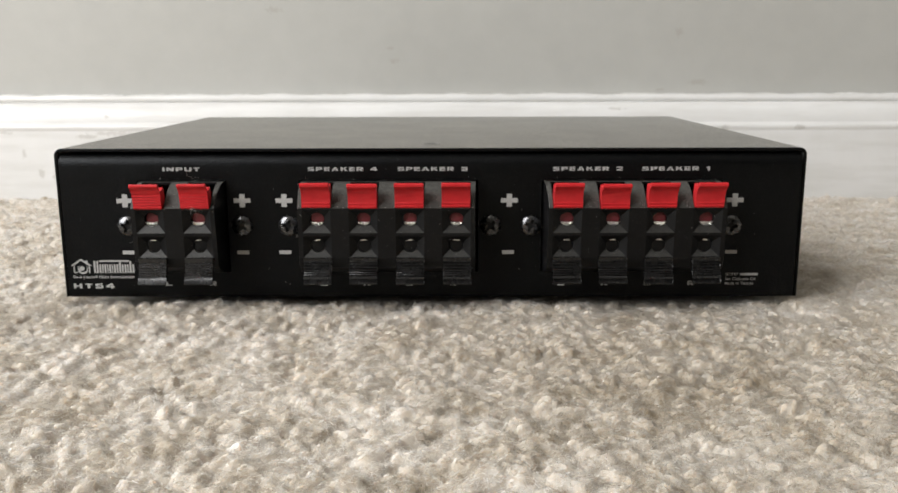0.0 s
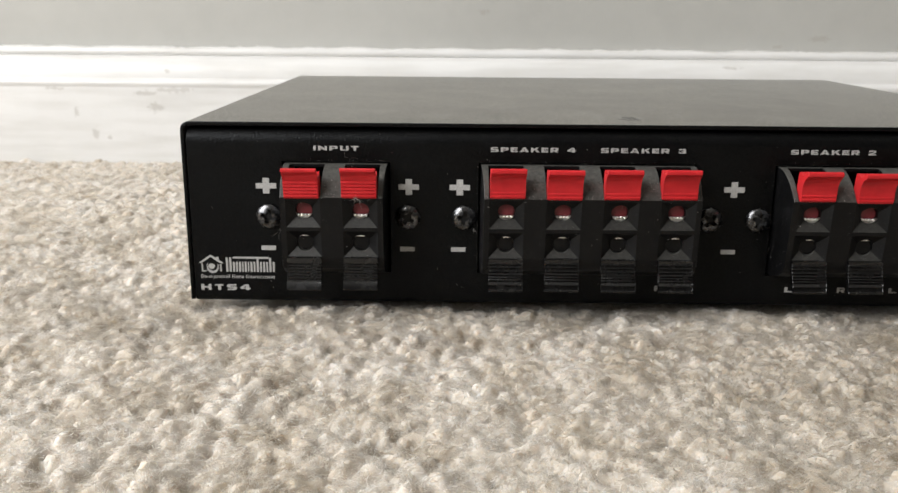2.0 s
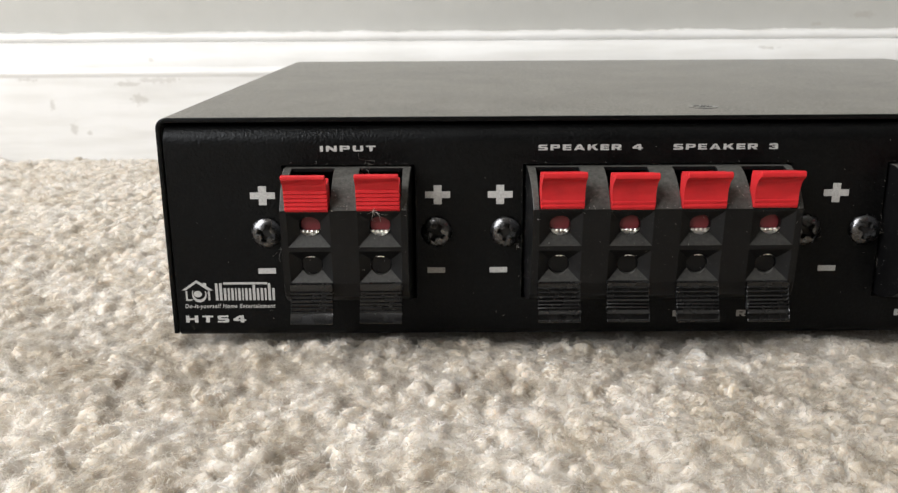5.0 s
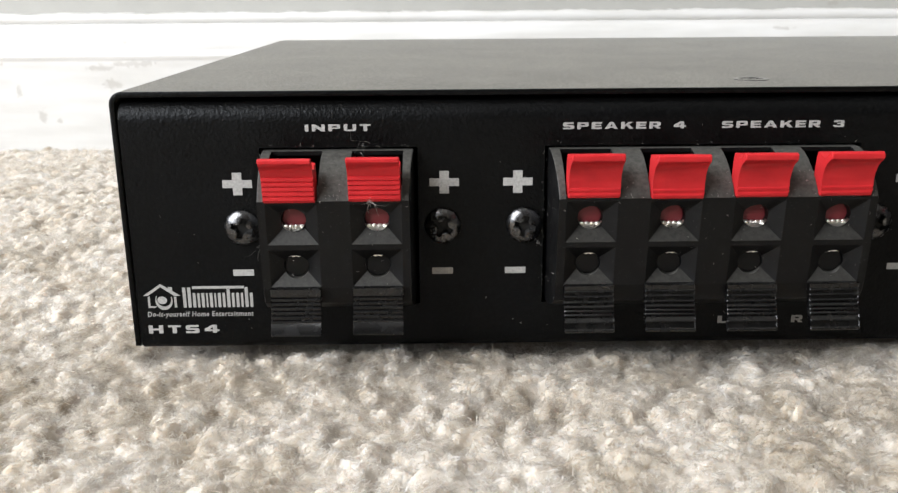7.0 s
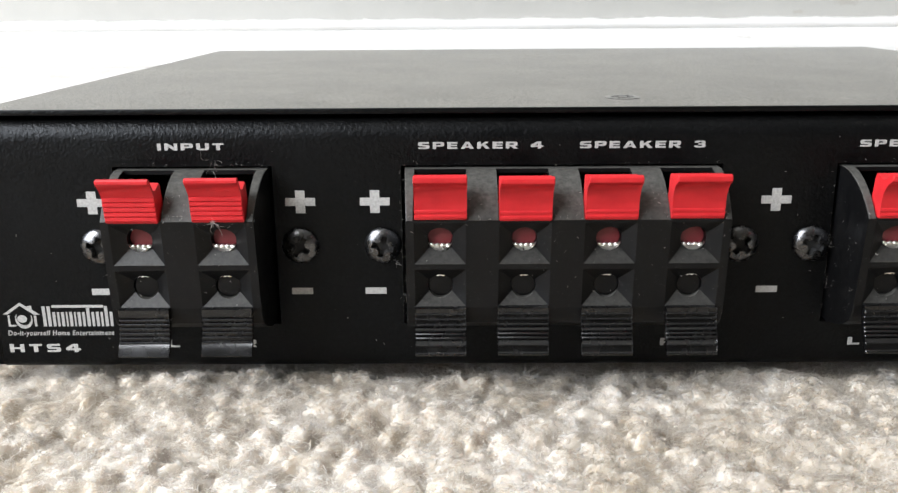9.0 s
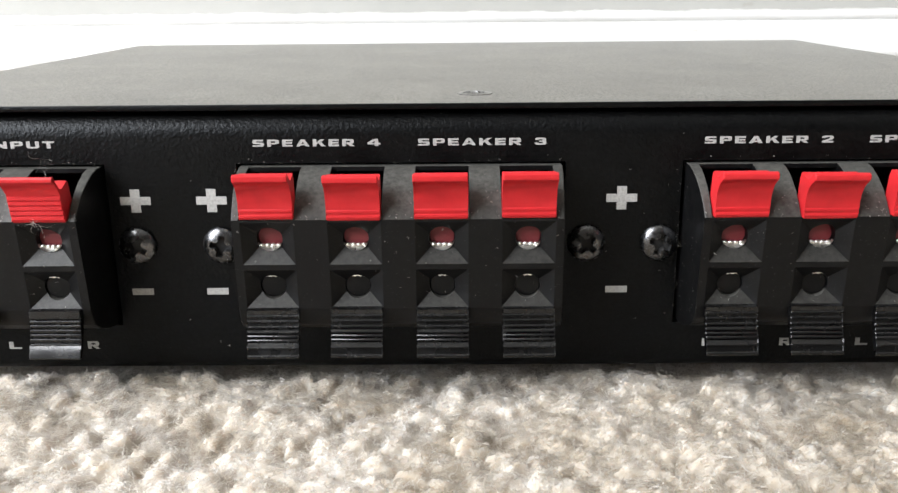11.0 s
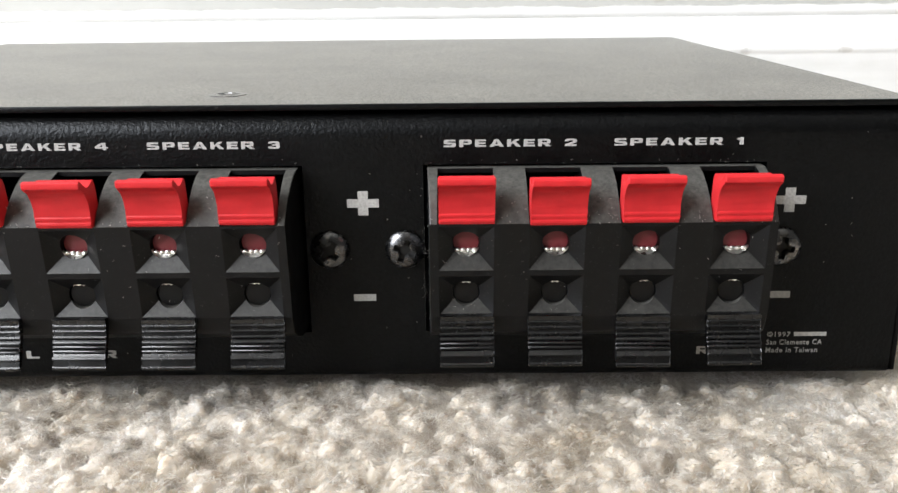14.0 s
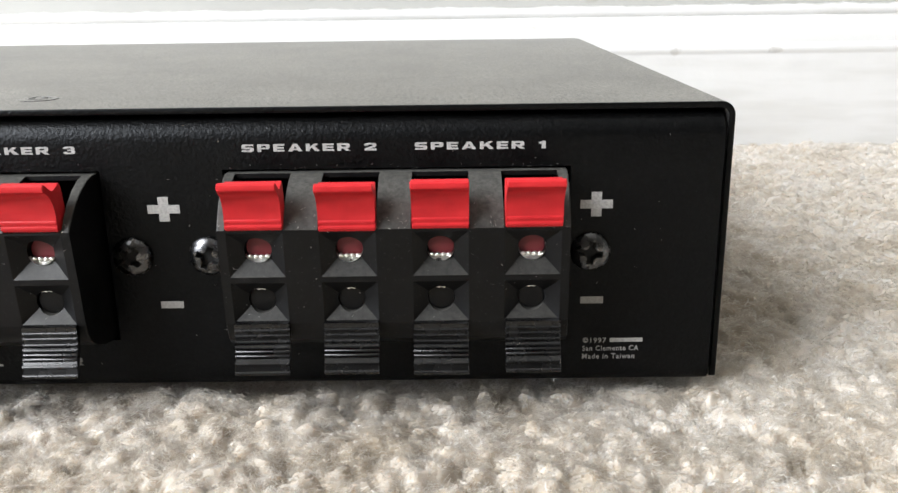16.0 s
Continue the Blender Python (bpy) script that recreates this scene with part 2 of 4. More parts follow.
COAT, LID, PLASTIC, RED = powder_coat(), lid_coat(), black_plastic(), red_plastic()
SCREW, CONTACT, INK = metal("black_chrome", (0.12, 0.12, 0.123), 0.24), metal("bright_spring_steel", (0.90, 0.88, 0.84), 0.3), ink()
HANDLED = black_plastic("handled_black_plastic", 0.03, 0.16)
WALL, TRIM, FIBRE, PILE, BACKING = wall_paint(), trim_paint(), carpet_fibre(), carpet_tufts(), carpet_back()
CEILING, RUBBER_AND_RECESS, LINT, DARK_RED = plain("white_ceiling_paint", (0.8, 0.8, 0.78), 0.8), plain("black_rubber_and_recess", (0.012, 0.012, 0.012), 0.7), plain("grey_lint", (0.5, 0.48, 0.45), 0.9), plain("dark_red_plastic", (0.15, 0.014, 0.019), 0.5)

# ---- building helpers ----
CM = 0.01


def mesh_of(name, bm, material, sharp=35):
    me = bpy.data.meshes.new(name)
    bmesh.ops.recalc_face_normals(bm, faces=bm.faces)
    bm.to_mesh(me)
    bm.free()
    me.polygons.foreach_set("use_smooth", [True] * len(me.polygons))
    me.set_sharp_from_angle(angle=radians(sharp))
    me.materials.append(material)
    return me


def part(name, data, material=None, parent=None, label="", at=None, sharp=35):
    """Links a bmesh or a ready mesh as one object, under a thing or a part."""
    me = data if isinstance(data, bpy.types.Mesh) else mesh_of(name, data, material, sharp)
    ob = new(name, me)
    if parent is not None:
        ob.parent = parent
    if at is not None:
        ob.matrix_basis = at
    return tagged(ob, label)


def box(bm, x0, x1, y0, y1, z0, z1, bevel=0.0, s=1.0):
    vs = [bm.verts.new((x * s, y * s, z * s)) for x in (x0, x1) for y in (y0, y1) for z in (z0, z1)]
    fs = [bm.faces.new([vs[i] for i in f]) for f in ((0, 1, 3, 2), (4, 6, 7, 5), (0, 4, 5, 1), (2, 3, 7, 6), (0, 2, 6, 4), (1, 5, 7, 3))]
    if bevel:
        edges = list({e for f in fs for e in f.edges})
        bmesh.ops.bevel(bm, geom=edges, offset=bevel * s, segments=2, profile=0.5, affect="EDGES")
    return bm


def prism(bm, outline, x0, x1, s=CM):
    """A closed outline of (y, z) drawn out along x."""
    a = [bm.verts.new((x0 * s, y * s, z * s)) for y, z in outline]
    b = [bm.verts.new((x1 * s, y * s, z * s)) for y, z in outline]
    bm.faces.new(a), bm.faces.new(list(reversed(b)))
    for i in range(len(outline)):
        j = (i + 1) % len(outline)
        bm.faces.new((a[i], b[i], b[j], a[j]))
    return bm


def flat(bm, outline, y=-0.004, s=CM, thick=0.01):
    """A closed outline of (x, z) as a thin print on the front panel."""
    a = [bm.verts.new((x * s, y * s, z * s)) for x, z in outline]
    b = [bm.verts.new((x * s, (y + thick) * s, z * s)) for x, z in outline]
    bm.faces.new(a), bm.faces.new(list(reversed(b)))
    for i in range(len(outline)):
        j = (i + 1) % len(outline)
        bm.faces.new((a[i], b[i], b[j], a[j]))
    return bm


def lettering(name, text, x0, x1, z0, z1, parent, bold=0.03, lean=0.0, label="", gap=1.15):
    """Printed words that fill the box x0..x1, z0..z1 (centimetres) on the front panel."""
    curve = bpy.data.curves.new("words", "FONT")
    curve.body, curve.size, curve.offset, curve.extrude, curve.shear, curve.resolution_u = text, 1.0, bold, 0.02, lean, 3
    curve.space_character = gap
    tmp = new("words", curve)
    bpy.context.view_layer.update()
    me = bpy.data.meshes.new_from_object(tmp.evaluated_get(bpy.context.evaluated_depsgraph_get()))
    bpy.data.objects.remove(tmp)
    co = np.empty(len(me.vertices) * 3, np.float32)
    me.vertices.foreach_get("co", co)
    co = co.reshape(-1, 3)
    lo, hi = co.min(0), co.max(0)
    out = np.empty_like(co)
    out[:, 0] = (x0 + (co[:, 0] - lo[0]) / (hi[0] - lo[0]) * (x1 - x0)) * CM
    out[:, 2] = (z0 + (co[:, 1] - lo[1]) / (hi[1] - lo[1]) * (z1 - z0)) * CM
    out[:, 1] = np.where(co[:, 2] > 0, -0.006, 0.004) * CM
    me.vertices.foreach_set("co", out.ravel())
    me.materials.clear()
    me.materials.append(INK)
    me.update()
    ob = new(name, me)
    ob.parent = parent
    return tagged(ob, label)


# ---- the room ----
def slab(name, x0, x1, y0, y1, z0, z1, material, label, category):
    return tagged(part(name, box(bmesh.new(), x0, x1, y0, y1, z0, z1), material), label, category, kind="structure")


FLOOR_Z = -0.011
slab("floor", ROOM_X0 - 0.12, ROOM_X1 + 0.12, ROOM_Y0 - 0.12, WALL_Y + 0.12, FLOOR_Z - 0.1, FLOOR_Z, BACKING, "beige carpet backing laid wall to wall", "carpet")
slab("wall_north", ROOM_X0 - 0.12, ROOM_X1 + 0.12, WALL_Y, WALL_Y + 0.12, FLOOR_Z, CEIL, WALL, "scuffed grey-white painted wall behind the box", "wall")
slab("wall_south", ROOM_X0 - 0.12, ROOM_X1 + 0.12, ROOM_Y0 - 0.12, ROOM_Y0, FLOOR_Z, CEIL, WALL, "plain grey-white painted wall", "wall")
slab("wall_east", ROOM_X1, ROOM_X1 + 0.12, ROOM_Y0, WALL_Y, FLOOR_Z, CEIL, WALL, "plain grey-white painted wall", "wall")
slab("ceiling", ROOM_X0 - 0.12, ROOM_X1 + 0.12, ROOM_Y0 - 0.12, WALL_Y + 0.12, CEIL, CEIL + 0.1, CEILING, "plain white ceiling", "ceiling")
west = bmesh.new()
for y0, y1, z0, z1 in ((ROOM_Y0, WIN_Y0, FLOOR_Z, CEIL), (WIN_Y1, WALL_Y, FLOOR_Z, CEIL), (WIN_Y0, WIN_Y1, FLOOR_Z, WIN_Z0), (WIN_Y0, WIN_Y1, WIN_Z1, CEIL)):
    box(west, ROOM_X0 - 0.12, ROOM_X0, y0, y1, z0, z1)
tagged(part("wall_west", west, WALL), "grey-white painted wall with a window opening", "wall", kind="structure")


def baseboard():
    prof = [(28.80, -1.1), (26.70, -1.1), (26.70, 3.76), (26.705, 3.82), (26.69, 3.87), (26.67, 3.93), (26.655, 4.02), (26.67, 4.11), (26.72, 4.16),
            (26.84, 4.19), (26.92, 4.30)]
    for k in range(9):
        a = radians(90 * k / 8)
        prof.append((26.92 + 0.95 * (1 - math.cos(a)), 4.30 + 1.18 * math.sin(a)))
    prof += [(27.84, 5.52), (27.78, 5.60), (27.78, 5.74), (27.86, 5.86), (28.0, 5.92), (28.80, 5.96)]
    bm = bmesh.new()
    near = np.arange(-58.0, 58.0, 0.25)
    xs = [ROOM_X0 * 100, *near.tolist(), ROOM_X1 * 100]
    rings = []
    for x in xs:
        wave = 0.035 * math.sin(x * 1.7) * math.sin(x * 0.63 + 1) + random.uniform(-0.028, 0.028)
        soft = random.uniform(-0.006, 0.006)
        ring = []
        for k, (y, z) in enumerate(prof):
            top = k >= len(prof) - 2
            ring.append(bm.verts.new((x * CM, (y - (soft if 2 < k < len(prof) - 1 else 0)) * CM, (z + (wave if top else soft * 0.5 if k > 2 else 0)) * CM)))
        rings.append(ring)
    for a, b in zip(rings, rings[1:]):
        for k in range(len(prof)):
            j = (k + 1) % len(prof)
            bm.faces.new((a[k], b[k], b[j], a[j]))
    bm.faces.new(rings[0]), bm.faces.new(list(reversed(rings[-1])))
    return tagged(part("baseboard", bm, TRIM, sharp=50), "scuffed white moulded baseboard along the wall", "baseboard", kind="structure")


baseboard()

# ---- the speaker selector ----
selector = tagged(new("speaker_selector"), "black metal speaker selector with red and black spring terminals on carpet", "speaker selector")
selector.matrix_basis = pose(0, 0, 0, 1.5, 0, 0)
selector.empty_display_size = 0.05

BLOCKS = ((-7.36, 2), (-1.225, 4), (5.99, 4))
PITCH = 1.342


def block_half(n):
    return n * PITCH / 2 - 0.075


def front_panel():
    prof = [(0.9, 0.0), (0.16, 0.0), (0.06, 0.03), (0.01, 0.09), (0.0, 0.16), (0.0, 0.815), (0.0, 3.60), (0.0, 4.02), (0.012, 4.11), (0.05, 4.20), (0.11, 4.28), (0.19, 4.335), (0.28, 4.355), (1.5, 4.36)]
    xs = [-10.98]
    holes = []
    for cx, n in BLOCKS:
        holes.append(len(xs))
        xs += [cx - block_half(n) - 0.058, cx + block_half(n) + 0.06]
    xs.append(10.98)
    bm = bmesh.new()
    grid = [[bm.verts.new((x * CM, y * CM, z * CM)) for y, z in prof] for x in xs]
    for i in range(len(xs) - 1):
        for j in range(len(prof) - 1):
            if not (i in holes and j == 5):
                bm.faces.new((grid[i][j], grid[i + 1][j], grid[i + 1][j + 1], grid[i][j + 1]))
    bmesh.ops.recalc_face_normals(bm, faces=bm.faces)
    bmesh.ops.solidify(bm, geom=bm.faces[:], thickness=0.09 * CM)
    return bm


panel = part("front_panel", front_panel(), COAT, selector, "black powder-coated front panel with pale lettering")


def lid():
    r, t, w, h = 0.22, 0.10, 11.16, 4.53
    outer = [(-w, 0.0)] + [(-w + r - r * math.cos(radians(a)), h - r + r * math.sin(radians(a))) for a in range(0, 91, 15)]
    inner = [(-w + t, 0.0)] + [(-w + r - (r - t) * math.cos(radians(a)), h - r + (r - t) * math.sin(radians(a))) for a in range(0, 91, 15)]
    outer += [(-x, z) for x, z in reversed(outer)]
    inner += [(-x, z) for x, z in reversed(inner)]
    bm = bmesh.new()
    rings = [[bm.verts.new((x * CM, y * CM, z * CM)) for x, z in line] for y in (0.14, 16.22) for line in (outer, inner)]
    fo, fi, bo, bi = rings
    for a, b in ((fo, bo), (bi, fi), (fi, fo), (bo, bi)):
        for k in range(len(outer) - 1):
            bm.faces.new((a[k], a[k + 1], b[k + 1], b[k]))
    for k in (0, -1):
        bm.faces.new((fo[k], bo[k], bi[k], fi[k]))
    bmesh.ops.recalc_face_normals(bm, faces=bm.faces)
    rim = [e for e in bm.edges if all(abs(v.co.y - 0.14 * CM) < 1e-7 for v in e.verts) and len({round(v.co.z - w, 6) for v in e.verts}) > 0
           and e.calc_face_angle(0) > radians(60)]
    bmesh.ops.bevel(bm, geom=rim, offset=0.025 * CM, segments=2, profile=0.5, affect="EDGES")
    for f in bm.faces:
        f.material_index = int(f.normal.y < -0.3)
    return bm


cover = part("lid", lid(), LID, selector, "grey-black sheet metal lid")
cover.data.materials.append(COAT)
part("bottom_plate", box(bmesh.new(), -10.97, 10.97, 0.9, 16.0, 0.0, 0.09, s=CM), COAT, selector)
part("rear_panel", box(bmesh.new(), -10.97, 10.97, 16.0, 16.1, 0.0, 4.36, s=CM), COAT, selector)


def lathe(bm, ring, seg, axis, at, s=CM):
    """A turned shape: (radius, height) pairs; axis y goes towards the viewer, z up."""
    loops = []
    for r, h in ring:
        loop = []
        for k in range(seg):
            a = 2 * math.pi * k / seg
            u, v = r * math.cos(a), r * math.sin(a)
            p = (at[0] + u, at[1] - h, at[2] + v) if axis == "y" else (at[0] + u, at[1] + v, at[2] + h)
            loop.append(bm.verts.new([c * s for c in p]))
        loops.append(loop)
    for a, b in zip(loops, loops[1:]):
        for k in range(seg):
            bm.faces.new((a[k], a[(k + 1) % seg], b[(k + 1) % seg], b[k]))
    bm.faces.new(loops[0]), bm.faces.new(list(reversed(loops[-1])))
    return bm


def cross_head(r, rise, axis):
    """A domed screw head with a cross recess sunk into it."""
    bm = bmesh.new()
    arm, reach, deep, n = 0.15 * r, 0.58 * r, 0.95 * rise, 72
    grid, sunk = {}, {}
    for i in range(n + 1):
        for j in range(n + 1):
            u, v = (2 * i / n - 1) * r, (2 * j / n - 1) * r
            d = math.hypot(u, v)
            if d > r:
                u, v, d = u * r / d, v * r / d, r
            p, q = sorted((abs(u), abs(v)))
            h = rise * (1 - (d / r) ** 2) ** 0.55
            if p < arm and q < reach or p + q < arm * 2.9:
                h -= deep * min(1.0, 1.25 - 0.5 * d / reach)
            sunk[i, j] = h < rise * (1 - (d / r) ** 2) ** 0.55 - 1e-6
            grid[i, j] = bm.verts.new((u * CM, -h * CM, v * CM) if axis == "y" else (u * CM, v * CM, h * CM))
    for i in range(n):
        for j in range(n):
            f = bm.faces.new((grid[i, j], grid[i + 1, j], grid[i + 1, j + 1], grid[i, j + 1]))
            f.material_index = int(any(sunk[k] for k in ((i, j), (i + 1, j), (i + 1, j + 1), (i, j + 1))))
    bmesh.ops.remove_doubles(bm, verts=bm.verts, dist=1e-6)
    bmesh.ops.dissolve_degenerate(bm, edges=bm.edges, dist=1e-7)
    return bm


lid_screw = part("lid_screw", cross_head(0.27, 0.035, "z"), SCREW, cover, "flat black cross-head screw", pose(0, 0.0147, 4.528 * CM, 0, 0, 25))
part("washer_rim", lathe(bmesh.new(), [(0.31, -0.01), (0.31, 0.012), (0.27, 0.02)], 40, "z", (0, 1.47, 4.528)), LID, cover)

screw_mesh = mesh_of("screw", cross_head(0.315, 0.15, "y"), SCREW, 40)
# Matt black on the recess faces puts the cross's shade into the colour.
screw_mesh.materials.append(RUBBER_AND_RECESS)
turns = [8, 22, 40, 12, 30, 18]
for x in (-9.04, -5.62, -4.22, 1.81, 3.01, 8.99):
    part("screw", screw_mesh, parent=selector, label="glossy black cross-head panel screw", at=pose(x * CM, -0.0002, 2.235 * CM, 0, turns.pop(), 0))

# Feet
for x in (-6.5, 6.5):
    for y, deep in ((2.8, 0.75), (14.4, 1.05)):
        part("foot", lathe(bmesh.new(), [(0.65, 0.0), (0.65, -deep + 0.1), (0.55, -deep)], 28, "z", (x, y, 0.0)), RUBBER_AND_RECESS, selector, "round black rubber foot")

# ---- spring terminals ----
FACE_TOP, FACE_LOW = (-1.05, 2.92), (-0.93, 1.44)
SIDE = [(0.6, 3.56), (-0.12, 3.56), (-0.30, 3.52), (-0.52, 3.42), (-0.74, 3.27), (-0.92, 3.09), FACE_TOP, FACE_LOW,
        (-0.90, 1.30), (-0.82, 1.14), (-0.64, 1.01), (-0.38, 0.91), (-0.1, 0.86), (0.6, 0.86)]
POCKETS = ((2.88, 2.19, 2.58), (2.10, 1.46, 1.78))
HALF_TAB = 0.41


def face_y(z):
    f = (z - FACE_LOW[1]) / (FACE_TOP[1] - FACE_LOW[1])
    return FACE_LOW[0] + f * (FACE_TOP[0] - FACE_LOW[0])


def pocket(bm, cx, top, low, mid):
    """A four-sided funnel into the face, ending in a round hole."""
    half, r, seg = 0.41, 0.204, 32
    steep = 0.75

    def depth(u, z):
        return steep * min(half - abs(u), top - z, z - low)

    rim, hole, back = [], [], []
    for i in range(seg):
        a = 2 * math.pi * i / seg + math.pi / seg
        u, z = r * math.cos(a), mid + r * math.sin(a)
        # outer point of the same side of the funnel
        gaps = {"r": half - u, "l": half + u, "t": top - z, "b": z - low}
        side = min(gaps, key=gaps.get)
        span = {"r": (half, z), "l": (-half, z), "t": (u, top), "b": (u, low)}[side]
        rim.append((side, span))
        y = face_y(z) + depth(u, z)
        hole.append(bm.verts.new(((cx + u) * CM, y * CM, z * CM)))
        back.append(bm.verts.new(((cx + u) * CM, (face_y(mid) + 0.75) * CM, z * CM)))
    corners = {frozenset("rt"): (half, top), frozenset("tl"): (-half, top), frozenset("lb"): (-half, low), frozenset("br"): (half, low)}
    cv = {key: bm.verts.new(((cx + u) * CM, face_y(z) * CM, z * CM)) for key, (u, z) in corners.items()}
    faces = []
    for i in range(seg):
        j = (i + 1) % seg
        faces.append((hole[i], hole[j], back[j], back[i]))
    # each side is a fan between its two corners and its share of the hole
    order = {}
    for i, (side, _) in enumerate(rim):
        order.setdefault(side, []).append(i)
    ends = {"t": (frozenset("rt"), frozenset("tl")), "l": (frozenset("tl"), frozenset("lb")), "b": (frozenset("lb"), frozenset("br")), "r": (frozenset("br"), frozenset("rt"))}
    for side, (ca, cb) in ends.items():
        run = order.get(side, [])
        for s in range(len(run)):
            if (run[s] - run[s - 1]) % seg != 1:
                run = run[s:] + run[:s]
                break
        a, b = cv[ca], cv[cb]
        m = len(run) // 2
        for p, q in zip(run[:m], run[1:m + 1]):
            faces.append((a, hole[p], hole[q]))
        faces.append((a, hole[run[m]], b))
        for p, q in zip(run[m:], run[m + 1:]):
            faces.append((b, hole[p], hole[q]))
        # the corner wedge to the next side
        last = run[-1]
        first = (last + 1) % seg
        faces.append((b, hole[last], hole[first]))
    for f in faces:
        bm.faces.new(f)
    bm.faces.new(back)
    return cv


def terminal_body(cx, n):
    bm = bmesh.new()
    half = block_half(n)
    x0, x1 = cx - half, cx + half

    def out(x, y):
        """The ends taper a little towards the front."""
        tuck = 0.06 * max(0.0, -y) / 1.05
        return x + tuck if x == x0 else x - tuck if x == x1 else x

    ends = [[bm.verts.new((out(x, y) * CM, y * CM, z * CM)) for y, z in SIDE] for x in (x0, x1)]
    bm.faces.new(ends[0]), bm.faces.new(list(reversed(ends[1])))
    low = len(SIDE)
    fi = SIDE.index(FACE_TOP)
    for j in range(low):
        if fi - 5 <= j <= fi:
            continue
        q = (j + 1) % low
        bm.faces.new((ends[0][j], ends[1][j], ends[1][q], ends[0][q]))
    # sloping top with a slot for each lever
    xs = [x0]
    for i in range(n):
        c = cx + PITCH * (i + 0.5 - n / 2)
        xs += [c - HALF_TAB - 0.015, c + HALF_TAB + 0.015]
    xs.append(x1)
    for i in range(len(xs) - 1):
        slot = i % 2 == 1
        for j in range(fi - 5, fi):
            (ya, za), (yb, zb) = SIDE[j], SIDE[j + 1]
            if slot:
                continue
            cs = [bm.verts.new((out(x, y) * CM, y * CM, z * CM)) for x, y, z in ((xs[i], ya, za), (xs[i + 1], ya, za), (xs[i + 1], yb, zb), (xs[i], yb, zb))]
            bm.faces.new(cs)
        if slot:
            a, b = xs[i], xs[i + 1]
            edge = SIDE[fi - 5: fi + 1]
            hollow = [(edge[0][0], 3.49), (0.5, 3.49), (0.5, 2.84), (FACE_TOP[0] + 0.06, 2.84)]
            for x in (a, b):
                bm.faces.new([bm.verts.new((x * CM, y * CM, z * CM)) for y, z in edge + list(reversed(hollow))])
            ring = [edge[0]] + hollow + [FACE_TOP]
            for (ya, za), (yb, zb) in zip(ring, ring[1:]):
                bm.faces.new([bm.verts.new((x * CM, y * CM, z * CM)) for x, y, z in ((a, ya, za), (b, ya, za), (b, yb, zb), (a, yb, zb))])
    # front face: strips between the pockets
    zs = [FACE_TOP[1], POCKETS[0][0], POCKETS[0][1], POCKETS[1][0], POCKETS[1][1], FACE_LOW[1]]
    cols = [x0]
    for i in range(n):
        c = cx + PITCH * (i + 0.5 - n / 2)
        cols += [c - 0.41, c + 0.41]
    cols.append(x1)
    for i in range(len(cols) - 1):
        for j in range(len(zs) - 1):
            if i % 2 == 1 and j in (1, 3):
                continue
            bm.faces.new([bm.verts.new((out(x, face_y(z)) * CM, face_y(z) * CM, z * CM)) for x, z in ((cols[i], zs[j]), (cols[i + 1], zs[j]), (cols[i + 1], zs[j + 1]), (cols[i], zs[j + 1]))])
    for i in range(n):
        c = cx + PITCH * (i + 0.5 - n / 2)
        for top, lw, mid in POCKETS:
            pocket(bm, c, top, lw, mid)
    bmesh.ops.remove_doubles(bm, verts=bm.verts, dist=1e-6)

    def at_end(v):
        y = v.co.y / CM
        tuck = 0.06 * max(0.0, -y) / 1.05
        return min(abs(v.co.x / CM - x0 - tuck), abs(v.co.x / CM - x1 + tuck)) < 1e-4

    edges = [e for e in bm.edges if len(e.link_faces) == 2 and at_end(e.verts[0]) and at_end(e.verts[1]) and abs(e.verts[0].co.x - e.verts[1].co.x) < 0.002
             and min(v.co.y for v in e.verts) < 0.0 and e.calc_face_angle(0) > 1.0]
    bmesh.ops.bevel(bm, geom=edges, offset=0.02 * CM, segments=2, profile=0.5, affect="EDGES")
    return bm


